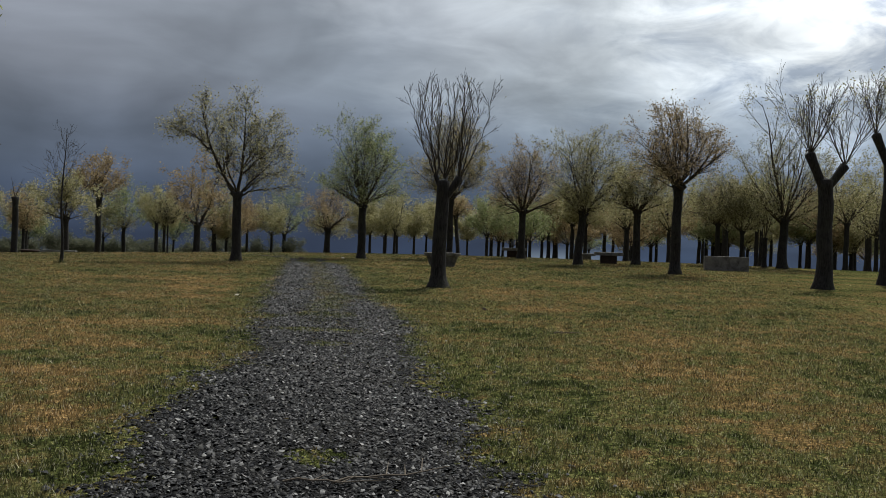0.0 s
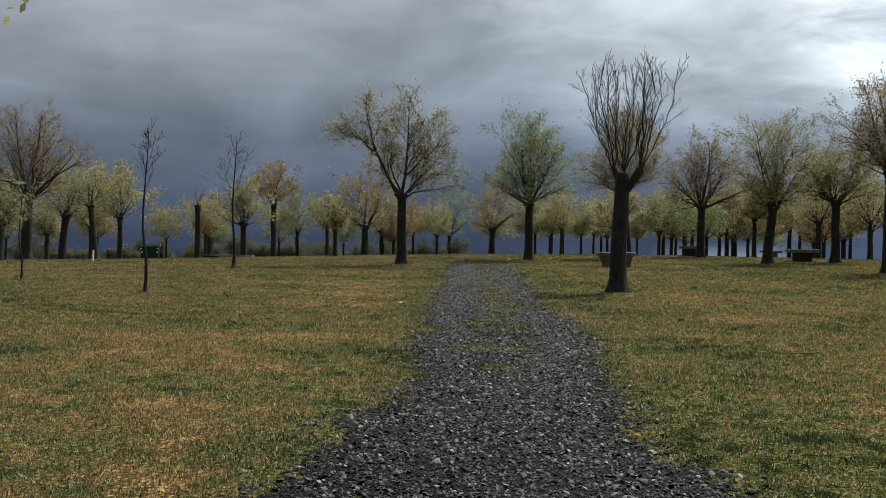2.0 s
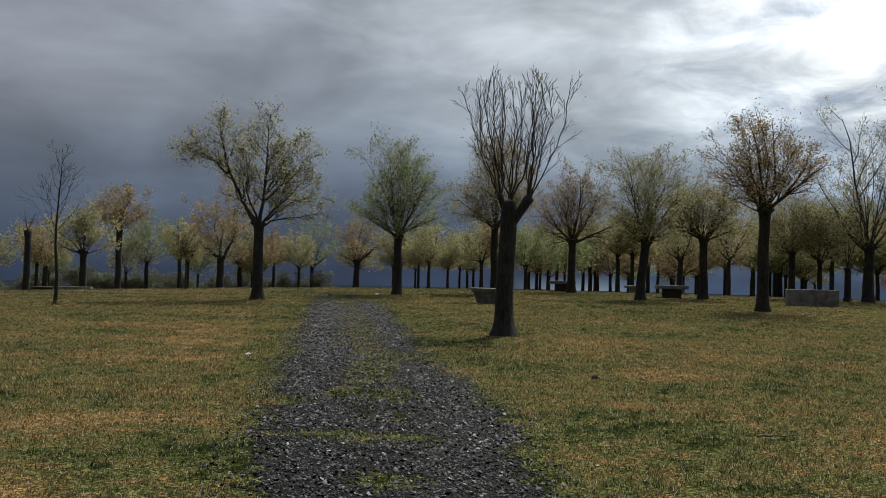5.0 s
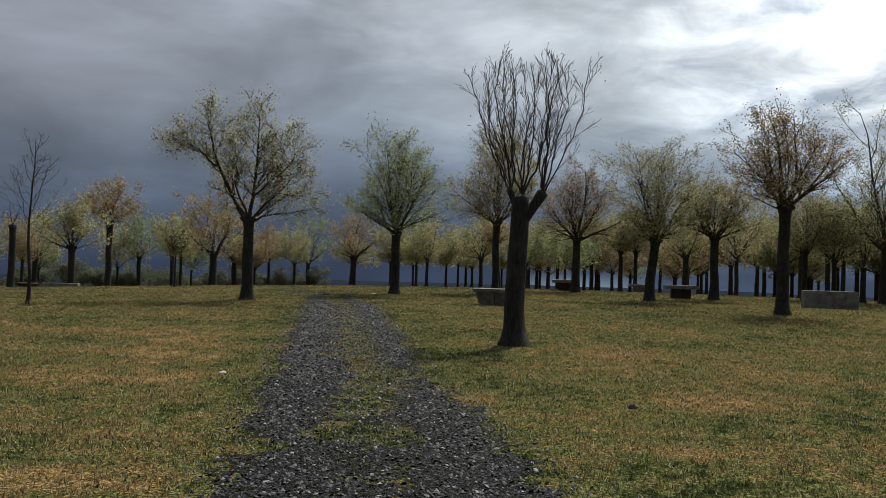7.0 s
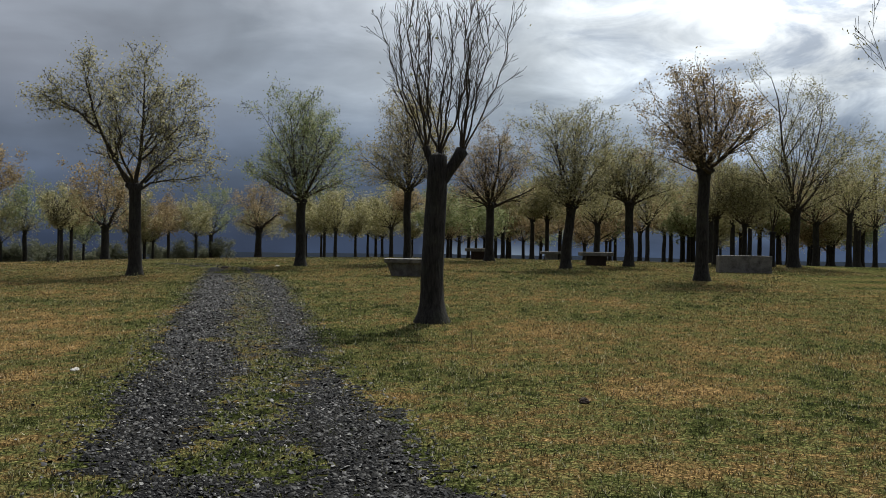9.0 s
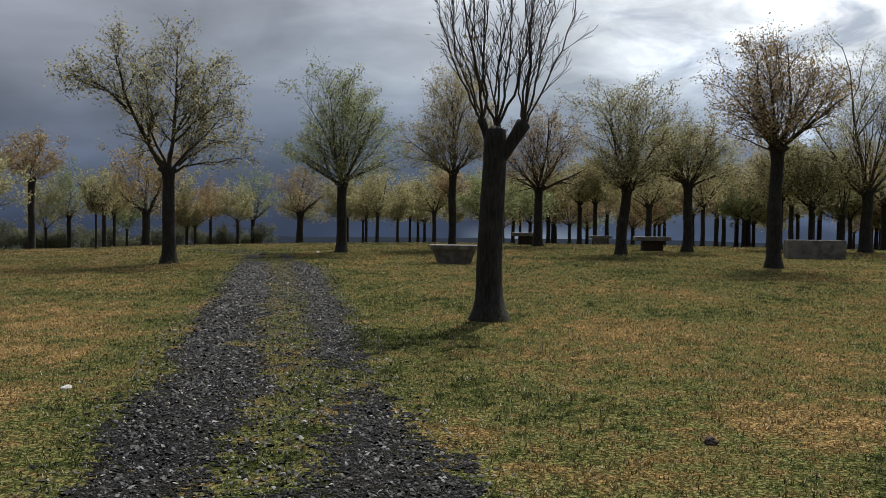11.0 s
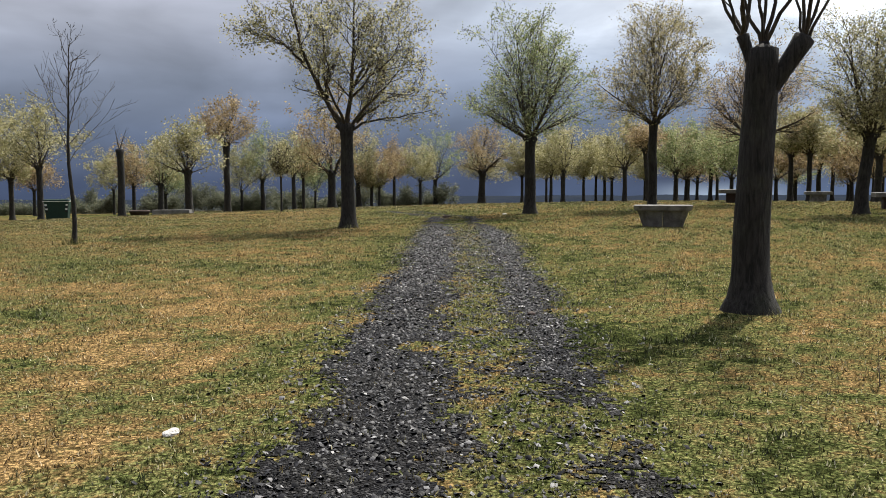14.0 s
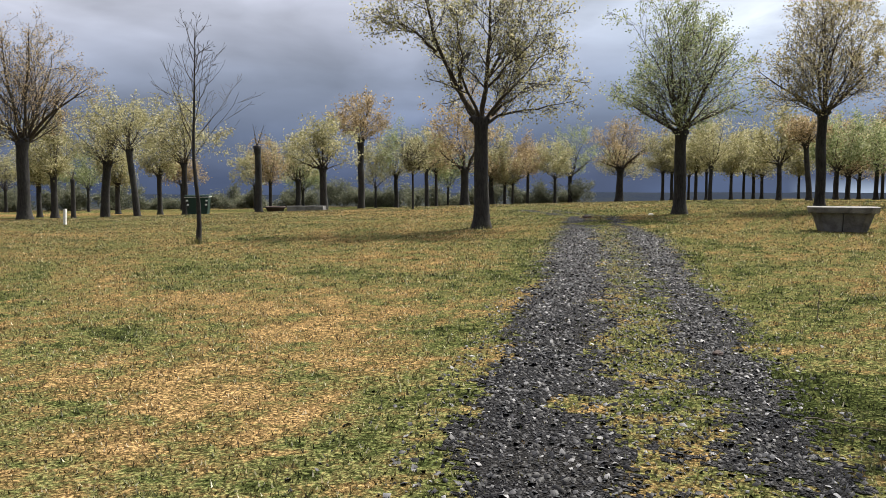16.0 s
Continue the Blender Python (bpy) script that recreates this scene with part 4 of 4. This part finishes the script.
stone_table(-3.13, 40.5, 2)
pedestal_table(6.1, 53.3, 0)
pedestal_table(6.4, 76.8, 0, False)
pedestal_table(0.1, 60.5, 0)
trough(11.9, 47.5, -8)
trough(-36.1, 63.4, 20, 2.5, "low pale concrete trough beside the dead bole", 0.45)


def round_tub(x, y):
    """A dark round planter with a thick rolled rim."""
    ob = thing("stone_tub", x, y, "low dark round stone tub beside the dead bole", "tub")
    bm = bmesh.new()
    prof = ((0.46, -0.02), (0.52, 0.05), (0.62, 0.36), (0.68, 0.40), (0.70, 0.46), (0.66, 0.50), (0.58, 0.49), (0.55, 0.42), (0.02, 0.40))
    rings = []
    for rad, z in prof:
        rings.append([bm.verts.new((rad * math.cos(6.2832 * k / 28), rad * math.sin(6.2832 * k / 28), z)) for k in range(28)])
    for a, b in zip(rings[:-1], rings[1:]):
        for k in range(28):
            bm.faces.new((a[k], a[(k + 1) % 28], b[(k + 1) % 28], b[k]))
    part("bowl", bm, DARK_STONE, ob, smooth=True)
    return ob


def waste_container(x, y, rz):
    """A big green street container: tapered body, domed lid, corner stripes, wheels."""
    ob = thing("waste_container", x, y, "dark green steel waste container with white striped corners", "container", rz)
    body = part("body", block(1.42, 1.0, 1.10, (0, 0, 0.16), 0.04, 0.86), GREEN_STEEL, ob)
    part("lid", block(1.50, 1.08, 0.14, (0, 0, 1.265), 0.05), GREEN_STEEL, ob, "closed lid with a pale rim")
    part("rim", block(1.54, 1.12, 0.035, (0, 0, 1.262), 0.01), WHITE_PAINT, ob, "pale worn rim")
    for sx in (-1, 1):
        for k in range(4):
            strip = block(0.13, 0.012, 0.10, (0, 0, 0), 0.0)
            for v in strip.verts:
                v.co = Vector((v.co.x + sx * (0.60 - 0.018 * (3 - k)), v.co.y - 0.478 - 0.014 * k, v.co.z + 0.62 + 0.13 * k))
            part("stripe", strip, WHITE_PAINT if k % 2 else RUBBER, body)
        for sy in (-1, 1):
            wheel = bmesh.new()
            bmesh.ops.create_cone(wheel, cap_ends=True, segments=18, radius1=0.10, radius2=0.10, depth=0.06, matrix=pose(sx * 0.48, sy * 0.33, 0.09, 90, 0, 0))
            bmesh.ops.bevel(wheel, geom=list(wheel.edges), offset=0.008, segments=1, affect="EDGES")
            tyre = part("wheel", wheel, RUBBER, ob)
            hub = bmesh.new()
            bmesh.ops.create_cone(hub, cap_ends=True, segments=12, radius1=0.05, radius2=0.05, depth=0.075, matrix=pose(sx * 0.48, sy * 0.33, 0.09, 90, 0, 0))
            part("hub", hub, CONCRETE, tyre, "grey wheel hub")
    return ob


def marker_post(x, y, tall=0.64):
    ob = thing("marker_post", x, y, "short white painted post, slightly tilted, in the grass", "post")
    bm = block(0.09, 0.09, tall, (0, 0, -0.05), 0.012, 1.05)
    bmesh.ops.rotate(bm, verts=bm.verts, matrix=Euler((0.03, 0.06, 0.3)).to_matrix())
    part("shaft", bm, WHITE_PAINT, ob)
    return ob


def rock(x, y, size, mat, label, flat=0.6, name="rock"):
    bm = bmesh.new()
    bmesh.ops.create_icosphere(bm, subdivisions=3, radius=size)
    seed = x * 3.1 + y
    for v in bm.verts:
        k = 1 + 0.45 * noise.noise(v.co / size * 0.9 + Vector((seed, 0, 0))) + 0.18 * noise.noise(v.co / size * 2.6 + Vector((0, seed, 0)))
        v.co = Vector((v.co.x * k * 1.3, v.co.y * k, v.co.z * k * flat + size * flat * 0.55))
    me = bpy.data.meshes.new(name)
    bm.to_mesh(me)
    bm.free()
    me.materials.append(mat)
    ob = new(name, me)
    ob.matrix_basis = pose(x, y, height(x, y), 0, 0, math.degrees(seed))
    return tagged(ob, label, "rock" if name == "rock" else name)


def stick(x, y, length, rz, r=0.012, twigs=2):
    """A fallen stick lying on the grass."""
    rng = random.Random(int(x * 100 + y * 10))
    verts, faces = [], []
    pts = [Vector((length * (k / 7 - 0.5), 0.04 * length * math.sin(k * 1.1), 0.012 + 0.012 * math.sin(k * 1.7) ** 2 + 0.02)) for k in range(8)]
    tube(verts, faces, pts, [r * (1 - 0.09 * k) for k in range(8)], 6)
    for k in range(twigs):
        p = pts[2 + k * 4 // max(1, twigs)]
        d = Vector((rng.uniform(0.3, 0.8), rng.choice((-1, 1)) * rng.uniform(0.5, 0.9), 0.08))
        tube(verts, faces, [p, p + d * length * 0.15, p + d * length * 0.3], [r * 0.6, r * 0.45, r * 0.2], 5)
    ob = new("fallen_stick", mesh_from("fallen_stick", [v[:] for v in verts], faces, DEAD_WOOD, True))
    ob.matrix_basis = pose(x, y, height(x, y), 0, 0, rz)
    return tagged(ob, "dry grey fallen stick lying on the ground", "stick", "fallen sticks")


round_tub(-37.9, 62.3)
waste_container(-40.1, 57.2, 32)
marker_post(-29.5, 38.1)
rock(-5.62, 18.7, 0.042, PALE_ROCK, "small white stone lying in the grass by the track")
rock(0.03, 17.4, 0.045, DARK_STONE, "dark clod lying in the short grass", 0.8, "clod")
rock(-4.25, 24.0, 0.05, DARK_STONE, "dark reddish clod on the gravel", 0.6, "clod")
rock(-11.4, 45.2, 0.13, DARK_STONE, "dark stone at the end of the track", 0.5)
rock(-9.5, 47.2, 0.08, PALE_ROCK, "pale stone lying near the willow")
stick(1.5, 13.4, 0.45, 20)
stick(0.1, 5.15, 0.75, 35, 0.008, 4)
stick(-0.2, 4.95, 0.55, 10, 0.007, 3)
stick(-3.2, 22.0, 0.5, -15, 0.006, 1)


# ---- weeds and far hills ----
def weed(x, y, tall, lean):
    """A dry leafless weed stalk."""
    rng = random.Random(int(x * 50 + y * 7))
    ob = thing("weed_stalk", x, y, "thin dry weed stalk standing in the grass", "weed", group="weed stalks", z=height(x, y))
    verts, faces = [], []
    pts = [Vector((lean * (k / 5) ** 1.4, 0.02 * math.sin(k), tall * k / 5 - 0.02)) for k in range(6)]
    tube(verts, faces, pts, [0.006 - 0.0008 * k for k in range(6)], 5)
    for k in range(4):
        p = pts[2 + k % 3]
        d = Vector((rng.uniform(-1, 1), rng.uniform(-1, 1), 0.9)) * tall * 0.16
        tube(verts, faces, [p, p + d * 0.6, p + d], [0.003, 0.0025, 0.0015], 4)
    part_mesh("stalk", mesh_from("stalk", [v[:] for v in verts], faces, DEAD_WOOD, True), ob)
    return ob


def tuft(x, y, wide, tall):
    """A ring of longer uncut grass."""
    rng = random.Random(int(x * 70 + y * 9))
    verts = []
    for _ in range(160):
        a, d = rng.uniform(0, 6.283), wide * rng.random() ** 0.7
        p = Vector((d * math.cos(a), d * math.sin(a), -0.03))
        side = Vector((rng.gauss(0, 1), rng.gauss(0, 1), 0)).normalized() * 0.007
        verts += [p - side, p + side, p + Vector((rng.gauss(0, 0.3), rng.gauss(0, 0.3), 1)) * tall * rng.uniform(0.4, 1.1)]
    me = mesh_from("grass_tuft", [v[:] for v in verts], np.arange(len(verts)).reshape(-1, 3), BLADE)
    me.attributes.new("dry", "FLOAT", "POINT").data.foreach_set("value", np.full(len(verts), 0.3, dtype=np.float32))
    ob = new("grass_tuft", me)
    ob.matrix_basis = pose(x, y, height(x, y), 0, 0, 0)
    return tagged(ob, "tuft of longer green grass around a stem", "grass", "grass tufts", "stuff")


tuft(-17.6, 31.95, 0.28, 0.26)
tuft(-12.2, 19.05, 0.16, 0.14)
tuft(-18.9, 22.2, 0.16, 0.14)
tuft(-12.9, 38.8, 0.42, 0.16)
tuft(-1.55, 24.75, 0.40, 0.12)
weed(-2.75, 26.0, 0.55, 0.16)
weed(-3.45, 26.4, 0.42, 0.02)
weed(-1.0, 21.3, 0.32, -0.03)
weed(-2.9, 18.9, 0.2, 0.05)


def build_hills():
    """A low ridge along the horizon, its dark blue painted in for haze."""
    verts, faces = [], []
    steps = 160
    for k in range(steps + 1):
        a = radians(-100 + 200 * k / steps)
        x, y = 2600 * math.sin(a), 2600 * math.cos(a)
        rise = 17 + 9 * noise.noise((k * 0.11, 3, 0)) + 4 * noise.noise((k * 0.5, 5, 0))
        foot = ground(x, y)
        for d, z in ((0, foot - 4), (250, foot + rise * 0.7), (600, foot + rise - 3), (1200, foot - 30)):
            verts.append((x * (1 + d / 2600), y * (1 + d / 2600), z))
    for k in range(steps):
        for m in range(3):
            b = 4 * k + m
            faces.append((b, b + 4, b + 5, b + 1))
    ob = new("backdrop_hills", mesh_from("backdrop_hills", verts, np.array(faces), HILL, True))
    return tagged(ob, "low wooded ridge on the horizon, dark blue haze painted in", "hills", kind="structure")


build_hills()
